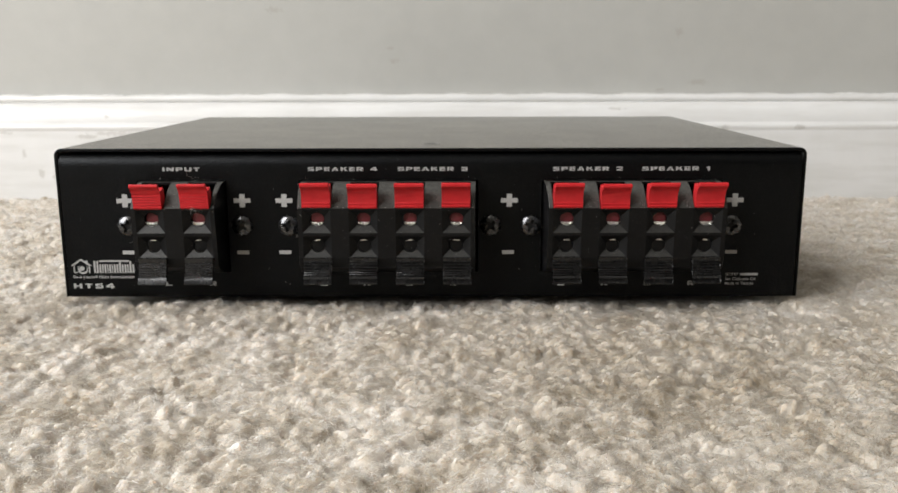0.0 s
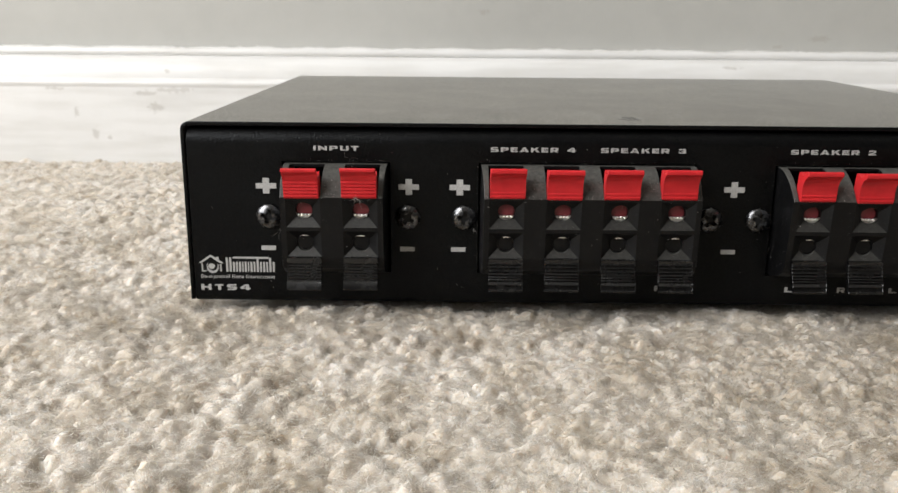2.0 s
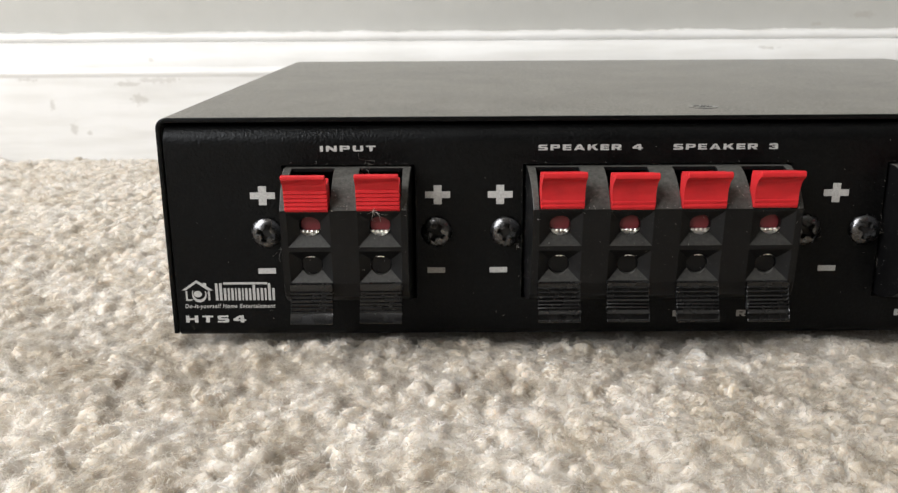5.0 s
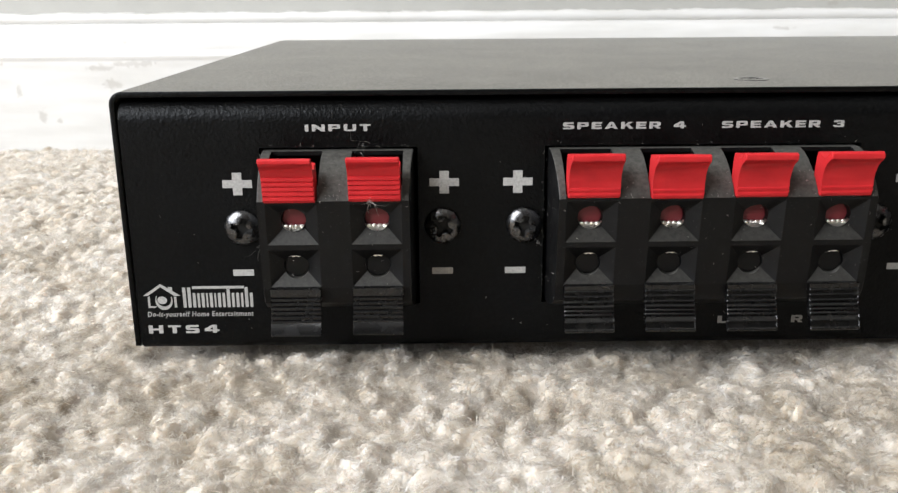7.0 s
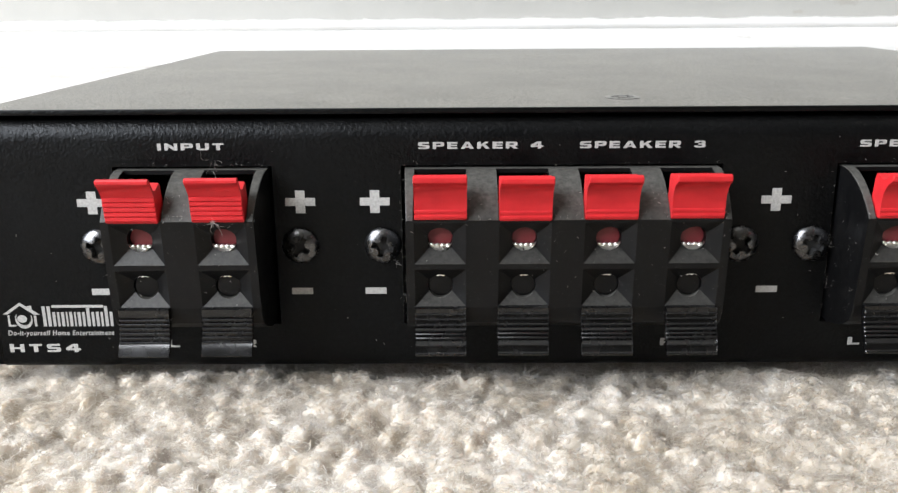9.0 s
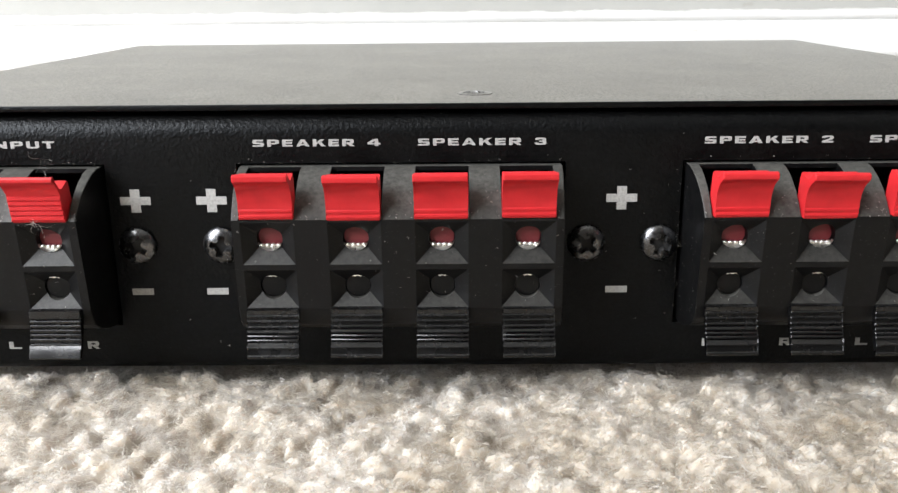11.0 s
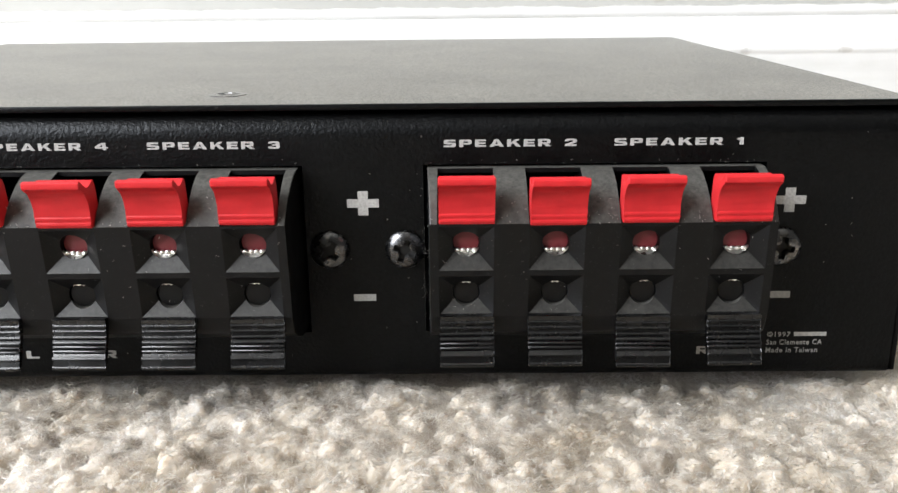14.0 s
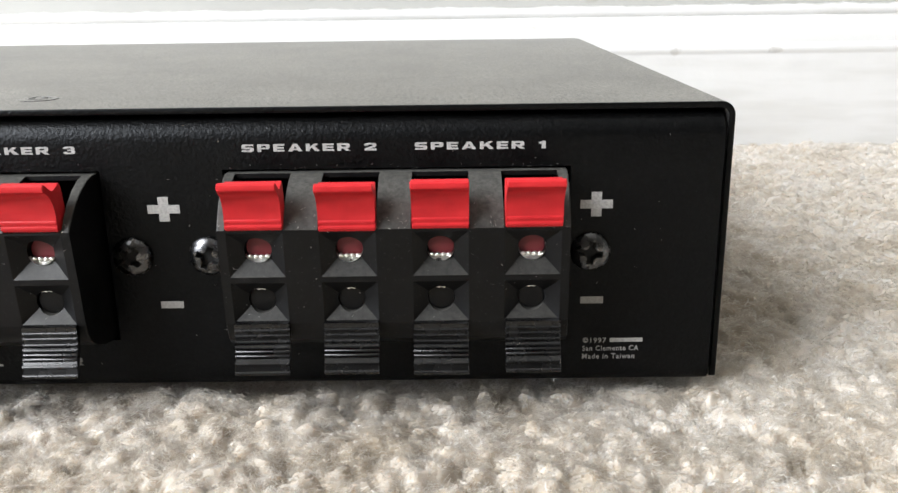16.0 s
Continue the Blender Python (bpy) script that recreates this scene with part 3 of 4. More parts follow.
def lever(upper, rib=0.0022):
    """A ribbed spring lever, flared at its free end; the lower one is turned over."""
    prof = [(-1.07, 2.92)]
    z = 2.95
    for i in range(5):
        y = -1.085 - 0.012 * i
        prof += [(y, z), (y - rib, z + 0.015), (y - rib, z + 0.06), (y, z + 0.075)]
        z += 0.08
    prof += [(-1.15, 3.36), (-1.175, 3.43), (-1.225, 3.50), (-1.285, 3.55), (-1.325, 3.575), (-1.345, 3.60), (-1.345, 3.64), (-1.325, 3.665), (-1.29, 3.67),
             (-1.16, 3.45), (-1.06, 3.43), (-0.88, 3.53), (-0.82, 3.50), (-0.76, 3.2), (-0.80, 2.92)]
    if upper and not rib:
        prof = [(-1.07, 2.92), (-1.085, 2.945), (-1.096, 2.96), (-1.097, 2.99), (-1.084, 3.003), (-1.087, 3.03), (-1.099, 3.043), (-1.100, 3.073), (-1.089, 3.088),
                (-1.094, 3.16), (-1.104, 3.23), (-1.122, 3.31), (-1.15, 3.39), (-1.195, 3.46), (-1.26, 3.515), (-1.33, 3.545), (-1.362, 3.565), (-1.372, 3.60), (-1.365, 3.645), (-1.335, 3.668), (-1.30, 3.67),
                (-1.20, 3.58), (-1.12, 3.52), (-1.04, 3.52), (-0.90, 3.60), (-0.84, 3.59), (-0.80, 3.5), (-0.76, 3.2), (-0.80, 2.92)]
    if not upper:
        back = [(-1.205, 0.712), (-1.16, 0.708), (-1.10, 0.80), (-1.03, 0.95), (-0.95, 1.15), (-0.84, 1.465)]
        prof = [(-1.00, 1.468)]
        if rib:
            # thin square ribs over a smooth turned-out lip
            prof += [(-1.035, 1.46), (-1.04, 1.345)]
            for k in range(6):
                y, z = -1.04 - 0.006 * k - 0.0022 * k * k, 1.275 - 0.0715 * k
                prof += [(y + 0.05, z + 0.054), (y + 0.05, z + 0.034), (y + 0.010, z + 0.026), (y + 0.002, z + 0.012), (y, z), (y + 0.003, z - 0.007)]
            prof += [(-1.165, 0.86), (-1.20, 0.77), (-1.215, 0.735)]
        else:
            # saw-tooth ribs that sweep outwards
            ridges = ((-1.03, 1.46), (-1.034, 1.345), (-1.042, 1.262), (-1.056, 1.170), (-1.085, 1.092), (-1.112, 1.034), (-1.142, 0.975), (-1.185, 0.868), (-1.215, 0.735))
            for (y, z), (y2, z2) in zip(ridges, ridges[1:]):
                prof += [(y, z), (y + 0.003, z - 0.006), (y + 0.036, z - 0.012), (y2 + 0.034, z2 + 0.034), (y2 + 0.012, z2 + 0.026), (y2 + 0.004, z2 + 0.013)]
            prof += [(-1.215, 0.735)]
        prof += back
    bm = prism(bmesh.new(), prof, -HALF_TAB, HALF_TAB)
    ends = [e for e in bm.edges if abs(abs(e.verts[0].co.x) - HALF_TAB * CM) < 1e-7 and abs(e.verts[0].co.x - e.verts[1].co.x) < 1e-9]
    bmesh.ops.bevel(bm, geom=ends, offset=0.012 * CM, segments=1, affect="EDGES")
    return bm


def contact(upper):
    """A scalloped strip of spring steel seen inside the hole; the upper one is rolled over at its edge."""
    bm = bmesh.new()
    if not upper:
        top = [(u / 24 * 0.24 - 0.12, 0.014 * abs(math.sin(math.pi * u / 24 * 3.0))) for u in range(25)]
        return flat(bm, [(u, 0.148 + h) for u, h in top] + [(0.10, 0.195), (-0.10, 0.195)], y=0.0, thick=0.03)
    rows = []
    for i in range(25):
        u = -0.185 + 0.37 * i / 24
        low = -math.sqrt(max(0.0, 0.2 ** 2 - u * u))
        high = max(low + 0.004, -0.115)
        rows.append([bm.verts.new((u * CM, (-0.075 * (k / 8) ** 1.4) * CM, (high + (low - high) * k / 8) * CM)) for k in range(9)])
    for a, b in zip(rows, rows[1:]):
        for k in range(8):
            bm.faces.new((a[k], b[k], b[k + 1], a[k + 1]))
    bmesh.ops.solidify(bm, geom=bm.faces[:], thickness=0.012 * CM)
    for u in (-0.126, -0.042, 0.042, 0.126):
        bmesh.ops.create_uvsphere(bm, u_segments=14, v_segments=8, radius=0.042 * CM, matrix=Matrix.Translation((u * CM, -0.012 * CM, -0.118 * CM)) @ Matrix.Diagonal((1.0, 0.8, 0.75, 1.0)))
    return bm


def plunger():
    return lathe(bmesh.new(), [(0.0005, 0.008), (0.15, 0.006), (0.19, 0.0), (0.196, -0.02), (0.196, -0.2)], 28, "y", (0, 0, 0))


lever_ribbed = mesh_of("red_lever", lever(True, 0.016), RED, 30)
lever_red, lever_black = mesh_of("red_lever", lever(True, 0.0), RED, 30), mesh_of("black_lever", lever(False, 0.0), HANDLED, 42)
lever_thin = mesh_of("black_lever", lever(False), HANDLED, 42)
contact_up, contact_low, plug = mesh_of("contact", contact(True), CONTACT), mesh_of("contact", contact(False), CONTACT), mesh_of("plunger", plunger(), DARK_RED)
plug_black = mesh_of("plunger", plunger(), PLASTIC)
for cx, n in BLOCKS:
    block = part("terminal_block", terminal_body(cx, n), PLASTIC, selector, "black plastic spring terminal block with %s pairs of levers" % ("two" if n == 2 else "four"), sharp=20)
    for i in range(n):
        c = cx + PITCH * (i + 0.5 - n / 2)
        sway = random.uniform(-0.006, 0.006)
        part("red_lever", lever_ribbed if n == 2 else lever_red, parent=block, label="red plastic ribbed lever", at=pose((c + sway) * CM, random.uniform(-0.02, 0.01) * CM, random.uniform(-0.02, 0.02) * CM, 0, 0, random.uniform(-0.8, 0.8)))
        part("black_lever", lever_thin if n == 2 else lever_black, parent=block, label="black plastic ribbed lever", at=pose((c - sway) * CM, random.uniform(-0.02, 0.01) * CM, random.uniform(-0.015, 0.015) * CM, 0, 0, random.uniform(-0.8, 0.8)))
        for upper, (top, lw, mid) in zip((True, False), POCKETS):
            part("contact", contact_up if upper else contact_low, parent=block, label="bright scalloped spring contact", at=pose(c * CM, (face_y(mid) + (0.225 if upper else 0.165)) * CM, mid * CM))
            part("plunger", plug if upper else plug_black, parent=block, at=pose(c * CM, (face_y(mid) + (0.27 if upper else 0.20)) * CM, mid * CM))

# ---- printing on the front panel ----
SV, SH = 0.46, 0.24


def bar(x0, x1, z0, z1):
    return [(x0, z0), (x1, z0), (x1, z1), (x0, z1)]


def glyph(c):
    """The width and the outlines of a broad block letter, one unit high."""
    v, h, w = SV, SH, 1.5
    mid0, mid1 = 0.39, 0.61
    if c == "I":
        return v, [bar(0, v, 0, 1)]
    if c == "N":
        return 1.6, [bar(0, v * 0.9, 0, 1), bar(1.6 - v * 0.9, 1.6, 0, 1), [(v * 0.9, 1), (v * 0.9, 0.52), (1.6 - v * 0.9, 0), (1.6 - v * 0.9, 0.48)]]
    if c == "T":
        return 1.4, [bar(0, 1.4, 1 - h, 1), bar(0.7 - v / 2, 0.7 + v / 2, 0, 1 - h)]
    if c == "L":
        return 1.25, [bar(0, v, 0, 1), bar(v, 1.25, 0, h)]
    if c == "H":
        return 1.6, [bar(0, v, 0, 1), bar(1.6 - v, 1.6, 0, 1), bar(v, 1.6 - v, mid0, mid1)]
    if c == "U":
        return 1.55, [[(0, 1), (0, 0.22), (0.12, 0.06), (0.32, 0), (v, 0), (v, 1)], [(1.55, 1), (1.55 - v, 1), (1.55 - v, 0), (1.23, 0), (1.43, 0.06), (1.55, 0.22)], bar(v, 1.55 - v, 0, h)]
    if c == "E":
        return 1.35, [bar(0, v, 0, 1), bar(v, 1.35, 0, h), bar(v, 1.28, mid0, mid1), bar(v, 1.35, 1 - h, 1)]
    if c in "PR":
        bowl = [[(w - v, 1), (w - 0.28, 1), (w - 0.1, 0.95), (w, 0.84), (w, 0.50), (w - 0.1, 0.39), (w - 0.28, 0.34), (w - v, 0.34)], bar(v, w - v, 0.34, 0.55), bar(v, w - v, 1 - h, 1)]
        leg = [[(0.62, 0.34), (1.02, 0), (1.6, 0), (1.14, 0.34)]] if c == "R" else []
        return (1.6 if c == "R" else w), [bar(0, v, 0, 1)] + bowl + leg
    if c == "K":
        return 1.6, [bar(0, v, 0, 1), [(v, 0.28), (0.72, 0.46), (1.12, 0), (1.68, 0), (1.06, 0.64), (1.54, 1), (1.02, 1), (v, 0.58)]]
    if c == "A":
        return 1.75, [[(0, 0), (0.5, 0), (0.59, 0.17), (0.70, 0.36), (0.875, 0.74), (0.875, 1), (0.63, 1)], [(1.75, 0), (1.12, 1), (0.875, 1), (0.875, 0.74), (1.05, 0.36), (1.16, 0.17), (1.25, 0)],
                      [(0.59, 0.17), (1.16, 0.17), (1.05, 0.36), (0.70, 0.36)]]
    if c == "S":
        return 1.5, [[(0, 0), (1.22, 0), (1.42, 0.06), (1.5, 0.2), (1.5, 0.4), (1.42, 0.54), (1.22, 0.6), (0.52, 0.61), (0.46, 0.68), (0.52, 0.77), (1.42, 0.77), (1.42, 1),
                      (0.28, 1), (0.08, 0.94), (0, 0.8), (0, 0.58), (0.08, 0.44), (0.28, 0.39), (0.98, 0.38), (1.04, 0.31), (0.98, 0.23), (0, 0.23)]]
    if c == "1":
        return 0.8, [[(0.32, 0), (0.8, 0), (0.8, 1), (0.4, 1), (0.28, 0.9), (0, 0.84), (0, 0.62), (0.32, 0.66)]]
    if c == "2":
        return 1.45, [[(0, 0), (1.45, 0), (1.45, 0.24), (0.72, 0.24), (1.3, 0.46), (1.45, 0.62), (1.45, 0.82), (1.34, 0.94), (1.1, 1), (0.34, 1), (0.1, 0.94), (0, 0.82), (0, 0.66), (0.44, 0.66),
                       (0.48, 0.76), (0.56, 0.79), (0.9, 0.79), (1.0, 0.72), (0.94, 0.6), (0, 0.24)]]
    if c == "3":
        return 1.45, [[(0, 0.3), (0, 0.16), (0.12, 0.05), (0.34, 0), (1.1, 0), (1.34, 0.06), (1.45, 0.18), (1.45, 0.4), (1.3, 0.52), (1.42, 0.62), (1.42, 0.84), (1.3, 0.95), (1.1, 1), (0.34, 1),
                       (0.1, 0.94), (0.02, 0.84), (0.02, 0.7), (0.44, 0.7), (0.5, 0.79), (0.92, 0.79), (0.98, 0.7), (0.92, 0.61), (0.5, 0.61), (0.5, 0.42), (0.94, 0.42), (1.0, 0.32), (0.94, 0.21), (0.5, 0.21), (0.44, 0.3)]]
    return 1.65, [bar(0.92, 1.36, 0, 1), bar(0, 0.92, 0.22, 0.43), bar(1.36, 1.65, 0.22, 0.43), [(0, 0.43), (0.5, 0.43), (0.92, 0.74), (0.92, 1), (0.8, 1), (0, 0.5)]]


def wide_words(text, x0, x1, z0, z1, gap=0.42, space=1.25, label="pale grey printed words"):
    """Broad block capitals that fill the box x0..x1, z0..z1 (centimetres)."""
    total = sum(space if c == " " else glyph(c)[0] + gap for c in text) - gap
    k, x, bm = (x1 - x0) / total, x0, bmesh.new()
    for c in text:
        if c == " ":
            x += space * k
            continue
        wide, shapes = glyph(c)
        for shape in shapes:
            flat(bm, [(x + u * k, z0 + v * (z1 - z0)) for u, v in shape])
        x += (wide + gap) * k
    return part("lettering", bm, INK, selector, label)


for text, x0, x1 in (("INPUT", -7.90, -6.80), ("SPEAKER 4", -3.60, -1.54), ("SPEAKER 3", -0.94, 1.12), ("SPEAKER 2", 3.65, 5.70), ("SPEAKER 1", 6.28, 8.265)):
    wide_words(text, x0, x1, 3.872, 3.986)
for x in (-9.09, -5.59, -4.34, 2.368, 9.068):
    a, b, c, d = 0.25, 0.195, 0.08, 0.068
    part("plus_sign", flat(bmesh.new(), [(x - a, 2.99 - d), (x - c, 2.99 - d), (x - c, 2.99 - b), (x + c, 2.99 - b), (x + c, 2.99 - d), (x + a, 2.99 - d),
                                         (x + a, 2.99 + d), (x + c, 2.99 + d), (x + c, 2.99 + b), (x - c, 2.99 + b), (x - c, 2.99 + d), (x - a, 2.99 + d)]), INK, selector, "pale grey printed plus")
for x in (-9.09, -5.63, -4.364, 2.344, 9.045):
    part("minus_sign", flat(bmesh.new(), [(x - 0.18, 1.36), (x + 0.18, 1.36), (x + 0.18, 1.475), (x - 0.18, 1.475)]), INK, selector, "pale grey printed minus")
for text, x in (("L", -7.93), ("R", -6.57), ("L", -3.20), ("R", -1.90), ("L", -0.62), ("R", 0.70), ("L", 3.97), ("R", 5.29), ("L", 6.58), ("R", 7.90)):
    wide_words(text, x - 0.12, x + 0.09, 0.385, 0.52, label="pale grey printed letter")
wide_words("HTS4", -10.84, -9.59, 0.304, 0.454, gap=0.55, label="pale grey printed model letters")
lettering("lettering", "Do-it-yourself Home Entertainment", -10.83, -8.97, 0.59, 0.712, selector, 0.016, 0.15, "small pale slogan lettering")
lettering("lettering", "©1997", 8.92, 9.30, 0.68, 0.77, selector, 0.01, label="tiny pale maker's line")
lettering("lettering", "San Clemente CA", 8.92, 9.83, 0.54, 0.63, selector, 0.01, label="tiny pale maker's line")
lettering("lettering", "Made in Taiwan", 8.92, 9.77, 0.40, 0.49, selector, 0.01, label="tiny pale maker's line")
part("printed_bar", flat(bmesh.new(), [(9.36, 0.69), (9.89, 0.69), (9.89, 0.76), (9.36, 0.76)]), INK, selector, "tiny pale bar of print")


def house_logo():
    """A small house outline with a swirl in it."""
    bm = bmesh.new()
    flat(bm, [(-10.875, 1.01), (-10.562, 1.225), (-10.43, 1.14), (-10.43, 1.165), (-10.36, 1.165), (-10.36, 1.095), (-10.232, 1.005), (-10.33, 1.0), (-10.562, 1.17), (-10.79, 1.01)])
    flat(bm, [(-10.80, 0.985), (-10.765, 1.0), (-10.765, 0.815), (-10.64, 0.815), (-10.69, 0.785), (-10.80, 0.785)])
    flat(bm, [(-10.34, 0.79), (-10.30, 0.79), (-10.30, 0.985), (-10.34, 0.985)])
    outer, inner = [], []
    for a in range(-205, 21, 15):
        t, f = radians(a), (a + 205) / 225
        wide = 0.012 + 0.05 * math.sin(math.pi * f) ** 1.5
        tip = (-10.52 + 0.17 * math.cos(t) + 0.05 * (0.5 - f), 0.93 + 0.185 * math.sin(t))
        outer.append(tip)
        inner.append((tip[0] - wide * math.cos(t), tip[1] - wide * math.sin(t)))
    flat(bm, outer + inner[::-1])
    flat(bm, [(-10.55 + 0.085 * math.cos(radians(a)), 0.925 + 0.07 * math.sin(radians(a))) for a in range(0, 360, 24)])
    return bm


part("logo", house_logo(), INK, selector, "pale printed house emblem")
x = -10.185
for k, wide in enumerate((0.055, 0.055, 0.05, 0.04, 0.05, 0.03, 0.05, 0.03, 0.05, 0.045, 0.055, 0.045, 0.05, 0.04, 0.055, 0.05)):
    high = 1.155 if k in (0, 1, 14) else 1.125 if k == 10 else 1.05
    part("printed_bar", flat(bmesh.new(), [(x, 0.785), (x + wide, 0.785), (x + wide, high), (x, high)]), INK, selector, "pale upright bar of the maker's mark")
    x += wide + 0.0315
part("printed_bar", flat(bmesh.new(), [(-10.01, 1.13), (-9.107, 1.13), (-9.107, 1.178), (-10.01, 1.178)]), INK, selector, "pale line over the maker's mark")

# ---- lint ----
def strand(bm, start, way, size, thick=0.004):
    """One curled hair of lint as a thin three-sided tube (centimetres)."""
    p, d = Vector(start), Vector(way).normalized()
    rings = []
    for k in range(7):
        w = thick * (1 - k / 8)
        rings.append([bm.verts.new([c * CM for c in p + Vector((w * math.cos(a), w * math.sin(a * 1.7), w * math.sin(a)))]) for a in (0.3, 2.4, 4.5)])
        d = (d + Vector([random.uniform(-0.55, 0.55) for _ in range(3)])).normalized()
        p = p + d * (size / 6)
    for a, b in zip(rings, rings[1:]):
        for k in range(3):
            bm.faces.new((a[k], a[(k + 1) % 3], b[(k + 1) % 3], b[k]))
    bm.faces.new(rings[0]), bm.faces.new(rings[-1])


def lint(x, y, z, spread, count, size, label):
    bm = bmesh.new()
    for _ in range(count):
        start = (x + random.gauss(0, spread), y + random.uniform(-0.01, 0.02), z + random.gauss(0, spread))
        strand(bm, start, (random.uniform(-1, 1), random.uniform(-0.5, 0.2), random.uniform(-0.8, 0.8)), size * random.uniform(0.5, 1.2))
    ob = part("lint", bm, LINT)
    ob.matrix_basis = selector.matrix_basis
    return tagged(ob, label, "lint", "lint on the selector")


lint(-6.78, -1.09, 2.93, 0.05, 12, 0.30, "pale grey lint caught on a red lever")
lint(-8.74, -0.03, 1.86, 0.06, 14, 0.22, "pale grey lint beside a panel screw")
lint(-4.05, -0.04, 1.98, 0.05, 8, 0.18, "pale grey lint under a panel screw")
lint(3.22, -0.05, 2.30, 0.07, 14, 0.18, "pale grey lint beside a panel screw")
lint(3.40, -0.05, 1.60, 0.08, 6, 0.12, "pale lint on the edge of a panel opening")
lint(-6.95, -0.12, 3.58, 0.12, 5, 0.25, "pale lint on top of a terminal block")



def specks(places, label):
    """Short bits of dust, each lying on the surface at its place."""
    bm = bmesh.new()
    for x, y, z in places:
        strand(bm, (x, y, z), (random.uniform(-1, 1), random.uniform(-0.15, 0.05), random.uniform(-1, 1)), random.uniform(0.012, 0.05), random.uniform(0.003, 0.006))
    ob = part("dust", bm, LINT)
    ob.matrix_basis = selector.matrix_basis
    return tagged(ob, label, "dust", "lint on the selector")


specks([(random.uniform(-10.7, 10.7), -0.008, random.uniform(0.3, 4.1)) for _ in range(80)], "tiny pale dust specks on the black panel")
on_faces = []
for cx, n in BLOCKS:
    for _ in range(n * 7):
        z = random.uniform(1.5, 2.9)
        on_faces.append((cx + random.uniform(-0.95, 0.95) * block_half(n), face_y(z) - 0.006, z))
    for _ in range(n * 7):
        f = random.random()
        on_faces.append((cx + random.uniform(-0.95, 0.95) * block_half(n), -0.74 - 0.18 * f, 3.285 - 0.18 * f))
    # Pale grains that stand in for glints along the tops' front edge.
    for _ in range(n * 22):
        f = random.random() ** 0.6
        on_faces.append((cx + random.uniform(-0.97, 0.97) * block_half(n), -0.925 - 0.128 * f, 3.092 - 0.168 * f))
specks(on_faces, "tiny pale dust specks and glint grains on the terminal blocks")
on_edges = []
for cx, n in BLOCKS:
    for _ in range(34):
        y = random.uniform(-0.85, -0.02)
        on_edges.append((cx - block_half(n) - 0.06 * y / 1.05 - 0.006, y, random.uniform(1.1, 3.3 + 0.5 * y)))
    for _ in range(26):
        on_edges.append((cx - block_half(n) - 0.062 + random.gauss(0, 0.012), -0.01, random.uniform(0.9, 3.55)))
    for _ in range(26):
        on_edges.append((cx + random.uniform(-1, 1) * block_half(n), -0.01, 3.605 + abs(random.gauss(0, 0.03))))
specks(on_edges, "tiny pale dust along the edges of the panel openings")

# ---- carpet pile ----
rng = np.random.default_rng(7)
TUFT = 0.0032
GRID = 480
TUFT_AT = rng.uniform(0.02, 0.98, (GRID, GRID, 2))
TUFT_TOP = rng.normal(0, 0.00042, (GRID, GRID))
TUFT_SIZE = rng.uniform(0.85, 1.3, (GRID, GRID))
TUFT_LEAN = rng.normal(0, 0.55, (GRID, GRID, 2)) + np.array([0.12, -0.3])
TUFT_ANGLE = rng.uniform(0, np.pi, (GRID, GRID))


def swell(x, y):
    """A soft uneven rise and fall of the pile."""
    clumps = 0.00045 * np.sin(x * 760 + 2.1 * np.sin(y * 310)) * np.sin(y * 690 + 1.9 * np.sin(x * 290 + 1))
    return clumps + 0.0007 * np.sin(x * 71 + 1.3 * np.sin(y * 53)) * np.cos(y * 64 + np.sin(x * 47)) + 0.0005 * np.sin(x * 210 + y * 120) * np.sin(y * 190 - x * 60)


def tuft_at(x, y):
    """The height of the tufted surface, a crowd of rounded yarn ends, the lean of each end and the way from its centre."""
    wx = 0.0005 * np.sin(y * 2100 + 2 * np.sin(x * 900)) + 0.0002 * np.sin(x * 3300 + y * 1500)
    wy = 0.0005 * np.sin(x * 1900 + 2 * np.sin(y * 1100)) + 0.0002 * np.sin(y * 3100 - x * 1700)
    gx, gy = (x + wx) / TUFT + GRID / 2, (y + wy) / TUFT + GRID / 2
    ix, iy = np.floor(gx).astype(int), np.floor(gy).astype(int)
    best, lean, away = np.full(x.shape, -1.0), np.zeros(x.shape + (2,)), np.zeros(x.shape + (2,))
    for dx in (-1, 0, 1):
        for dy in (-1, 0, 1):
            a, b = (ix + dx) % GRID, (iy + dy) % GRID
            u, v = gx - (ix + dx) - TUFT_AT[a, b, 0], gy - (iy + dy) - TUFT_AT[a, b, 1]
            c, sn = np.cos(TUFT_ANGLE[a, b]), np.sin(TUFT_ANGLE[a, b])
            p, q = (u * c + v * sn) * 0.85, (-u * sn + v * c) * 1.2
            d2 = (p * p + q * q) / (TUFT_SIZE[a, b] ** 2 * 0.6)
            here = 0.0018 * (1 - d2 ** 1.3) + TUFT_TOP[a, b]
            won = (here > best)[..., None]
            lean = np.where(won, TUFT_LEAN[a, b], lean)
            away = np.where(won, np.stack([u, v], -1) * TUFT, away)
            best = np.maximum(best, here)
    h = -0.0035 + np.maximum(best, -0.0024) + swell(x, y)
    under = np.clip(np.minimum(0.1125 - np.abs(x), np.minimum(y - 0.001, 0.163 - y)) / 0.003, 0, 1)
    return h * (1 - under) + np.minimum(h, -0.0045 + 0.026 * y) * under, lean, away


def tufted(x, y):
    return tuft_at(x, y)[0]


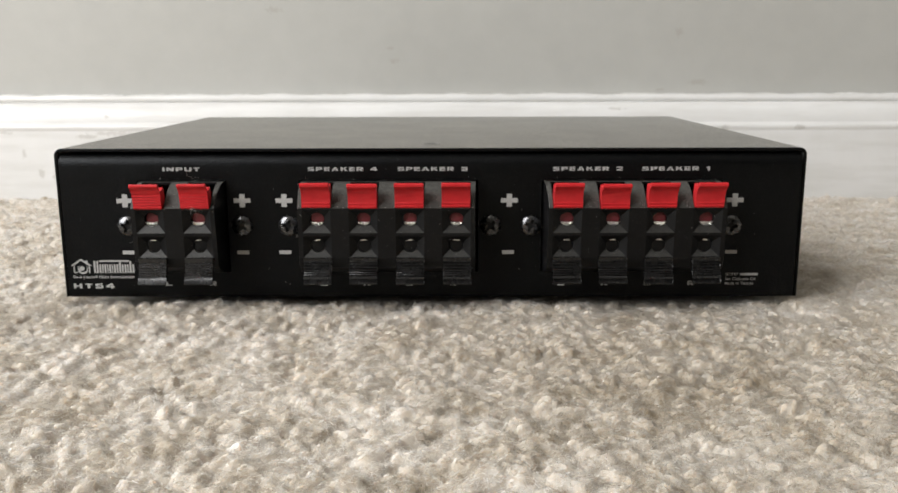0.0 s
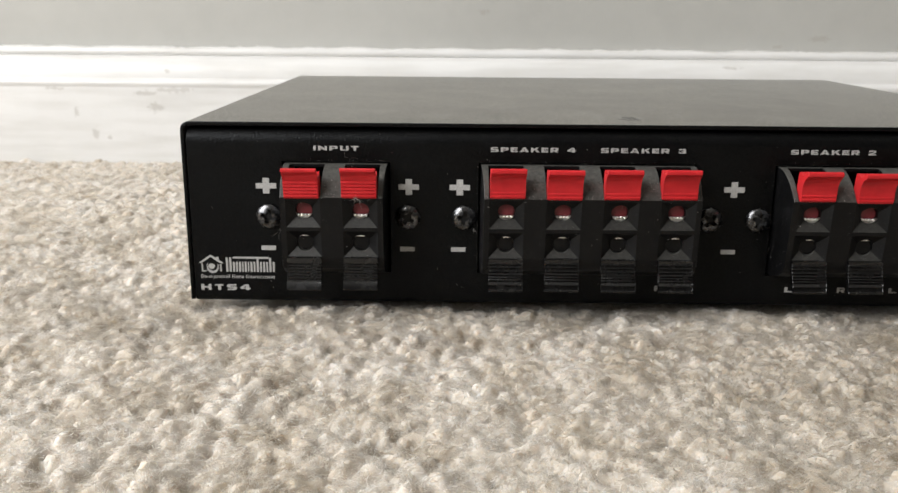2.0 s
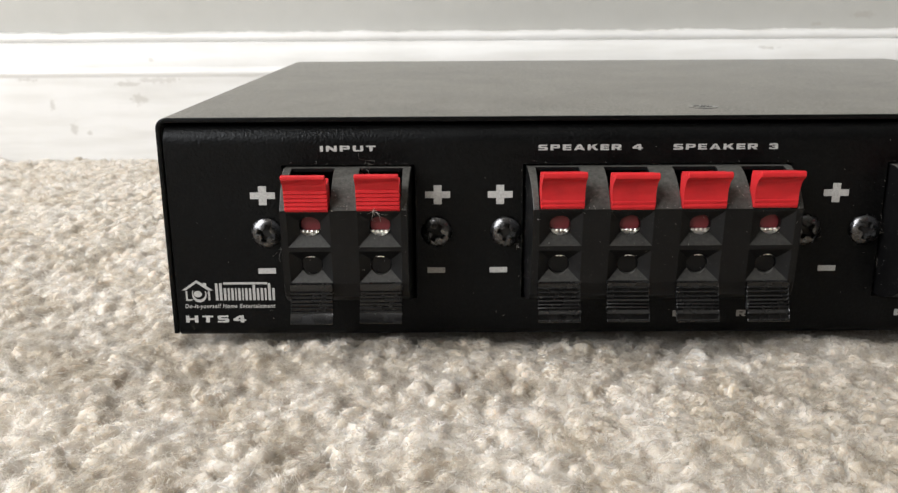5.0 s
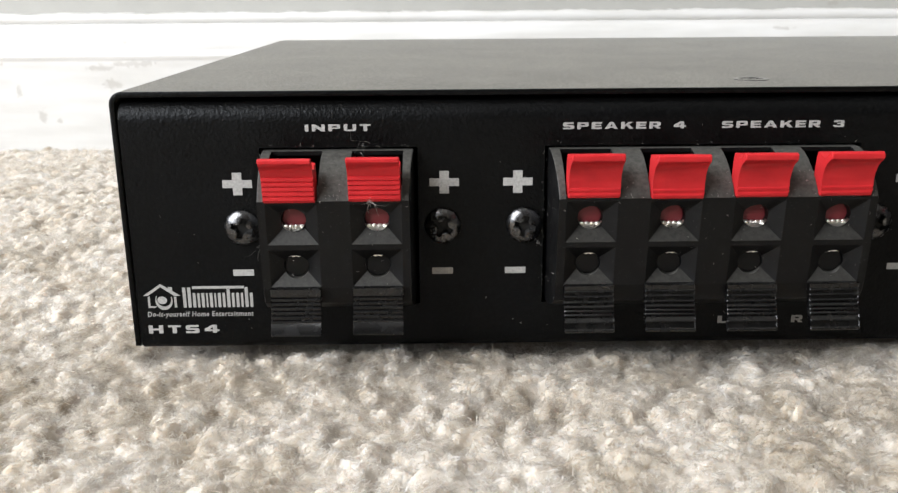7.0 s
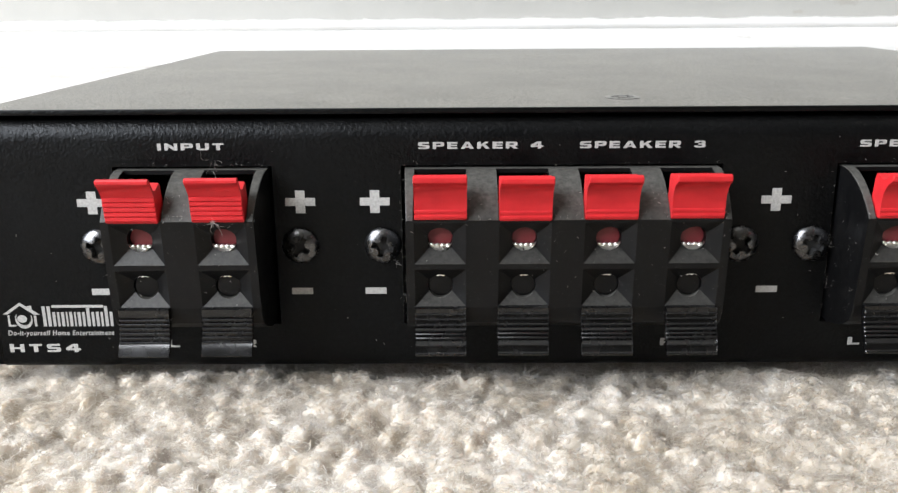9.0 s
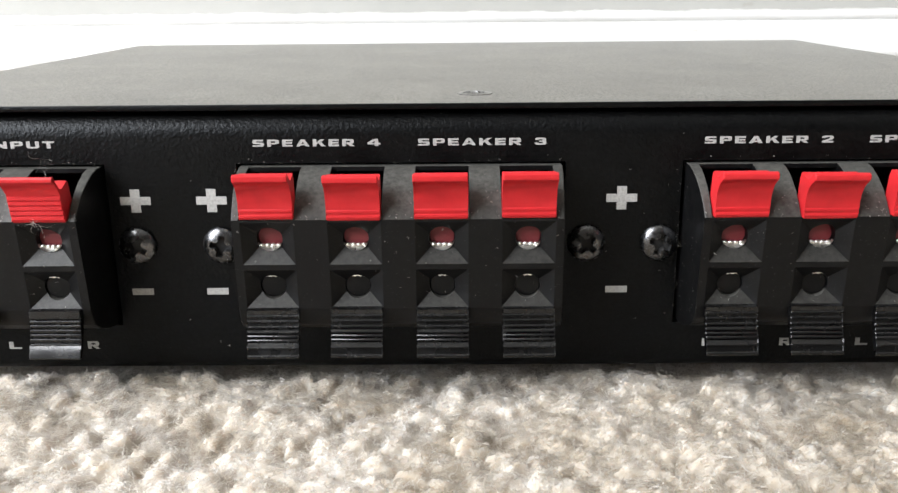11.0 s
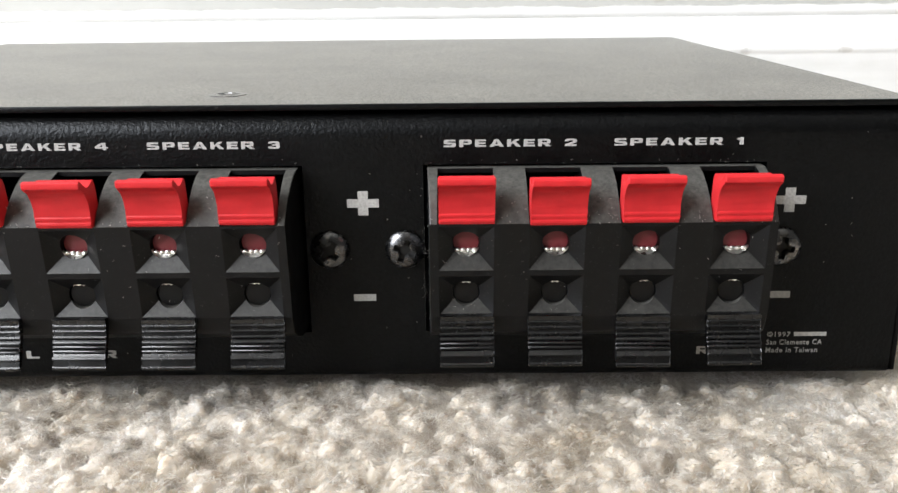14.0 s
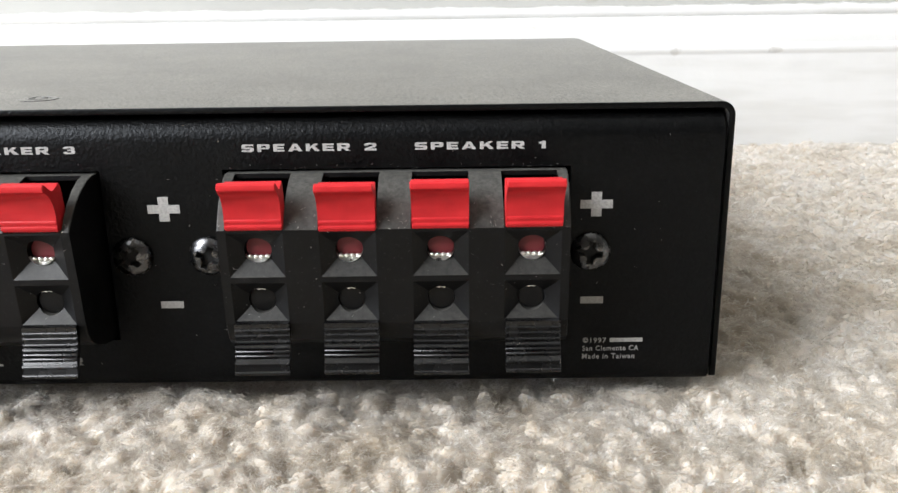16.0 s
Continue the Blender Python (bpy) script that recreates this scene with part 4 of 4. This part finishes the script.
def mesh_from(name, verts, loops, starts, material, smooth):
    me = bpy.data.meshes.new(name)
    me.vertices.add(len(verts)), me.loops.add(loops.size), me.polygons.add(len(starts))
    me.vertices.foreach_set("co", verts.ravel().astype(np.float32))
    me.loops.foreach_set("vertex_index", loops.ravel().astype(np.int32))
    me.polygons.foreach_set("loop_start", starts.astype(np.int32))
    me.polygons.foreach_set("use_smooth", np.full(len(starts), smooth))
    me.update()
    me.materials.append(material)
    return me


def carpet_body(name, x0, x1, y0, y1, step, label):
    # finer in front of the box than beside and behind it
    xs = np.concatenate([np.arange(x0, -0.19, step * 2), np.arange(-0.19, 0.19, step), np.linspace(0.19, x1, int((x1 - 0.19) / step / 2))])
    ys = np.concatenate([np.arange(y0, 0.004, step), np.linspace(0.004, y1, int((y1 - 0.004) / step / 1.5))])
    nx, ny = len(xs), len(ys)
    x, y = np.meshgrid(xs, ys)
    verts = np.stack([x, y, tufted(x, y) - 0.0006], -1).reshape(-1, 3)
    i = (np.arange(ny - 1)[:, None] * nx + np.arange(nx - 1)).ravel()[:, None]
    quads = i + np.array([0, 1, nx + 1, nx])
    return tagged(new(name, mesh_from(name, verts, quads, np.arange(0, quads.size, 4), PILE, True)), label, "carpet", kind="stuff")


def fuzz(name, x0, x1, y0, y1, count, wide, skip, label):
    """Crimped fibres: each tuft is a bundle that is frayed into a round, woolly head."""
    x, y = rng.uniform(x0, x1, count), rng.uniform(y0, y1, count)
    keep = ~skip(x, y)
    x, y = x[keep], y[keep]
    m = len(x)
    z, lean, away = tuft_at(x, y)
    stray = rng.random(m) < 0.10
    tip = np.stack([x, y, z + rng.uniform(-0.0006, 0.00015, m)], 1) + rng.normal(0, 1, (m, 3)) * np.where(stray, 0.0006, 0.0002)[:, None]
    # each fibre lies its own way over the head of its tuft, most of them inwards and down
    way = rng.normal(0, 0.75, (m, 3))
    way[:, :2] -= away / TUFT * 1.5 + lean * 1.0
    way[:, 2] = -np.abs(way[:, 2]) * 0.8 - 0.25
    way /= np.linalg.norm(way, axis=1)[:, None]
    root = tip + way * rng.uniform(0.0009, 0.0020, m)[:, None]
    mid = root * 0.45 + tip * 0.55 + rng.normal(0, 0.00022, (m, 3))
    under = (np.abs(x) < 0.111) & (y > 0.0) & (y < 0.163)
    for p in (mid, tip):
        p[under, 2] = np.minimum(p[under, 2], -0.0012 + 0.026 * y[under])
    side = np.cross(tip - root, rng.normal(0, 1, (m, 3)))
    side *= (wide * np.where(stray, 1.6, rng.uniform(0.6, 1.3, m)) / 2 / np.maximum(1e-9, np.linalg.norm(side, axis=1)))[:, None]
    verts = np.stack([root, mid - side, mid + side, tip - side * 0.7, tip + side * 0.7], 1).reshape(-1, 3)
    loops = (np.arange(m) * 5)[:, None] + np.array([0, 2, 1, 1, 2, 4, 3])
    starts = ((np.arange(m) * 7)[:, None] + np.array([0, 3])).ravel()
    me = mesh_from(name, verts, loops, starts, FIBRE, False)
    return tagged(new(name, me), label, "carpet", kind="stuff")


NEAR = (-0.19, 0.175, -0.15, 0.014)
inner = lambda x, y: (np.abs(x) < 0.10) & (y > 0.014) & (y < 0.155) | (np.abs(x) > 0.54 * (y + 0.26) + 0.035)
outside = lambda x, y: inner(x, y) | ((x > NEAR[0]) & (x < NEAR[1]) & (y > NEAR[2]) & (y < NEAR[3]))
beside = lambda x, y: np.abs(x) < 0.105
beyond = lambda x, y: outside(x, y) | ((np.abs(x) < 0.2) & (y < 0.11))
carpet_body("carpet_pile", -0.34, 0.34, -0.165, 0.2668, 0.0007, "beige cut-pile carpet of rounded tufts")
fuzz("carpet_fuzz", NEAR[0], NEAR[1], -0.025, NEAR[3], 270000, 0.000075, inner, "fine crimped beige fibres of the carpet tufts")
fuzz("carpet_fuzz", NEAR[0], NEAR[1], NEAR[2], -0.025, 330000, 0.0001, inner, "fine crimped beige fibres of the carpet tufts")
fuzz("carpet_fuzz", -0.2, 0.2, NEAR[3], 0.11, 190000, 0.00013, beside, "fine crimped beige fibres of the carpet tufts")
fuzz("carpet_fuzz", -0.32, 0.32, -0.03, 0.266, 200000, 0.0002, beyond, "fine crimped beige fibres of the carpet tufts")
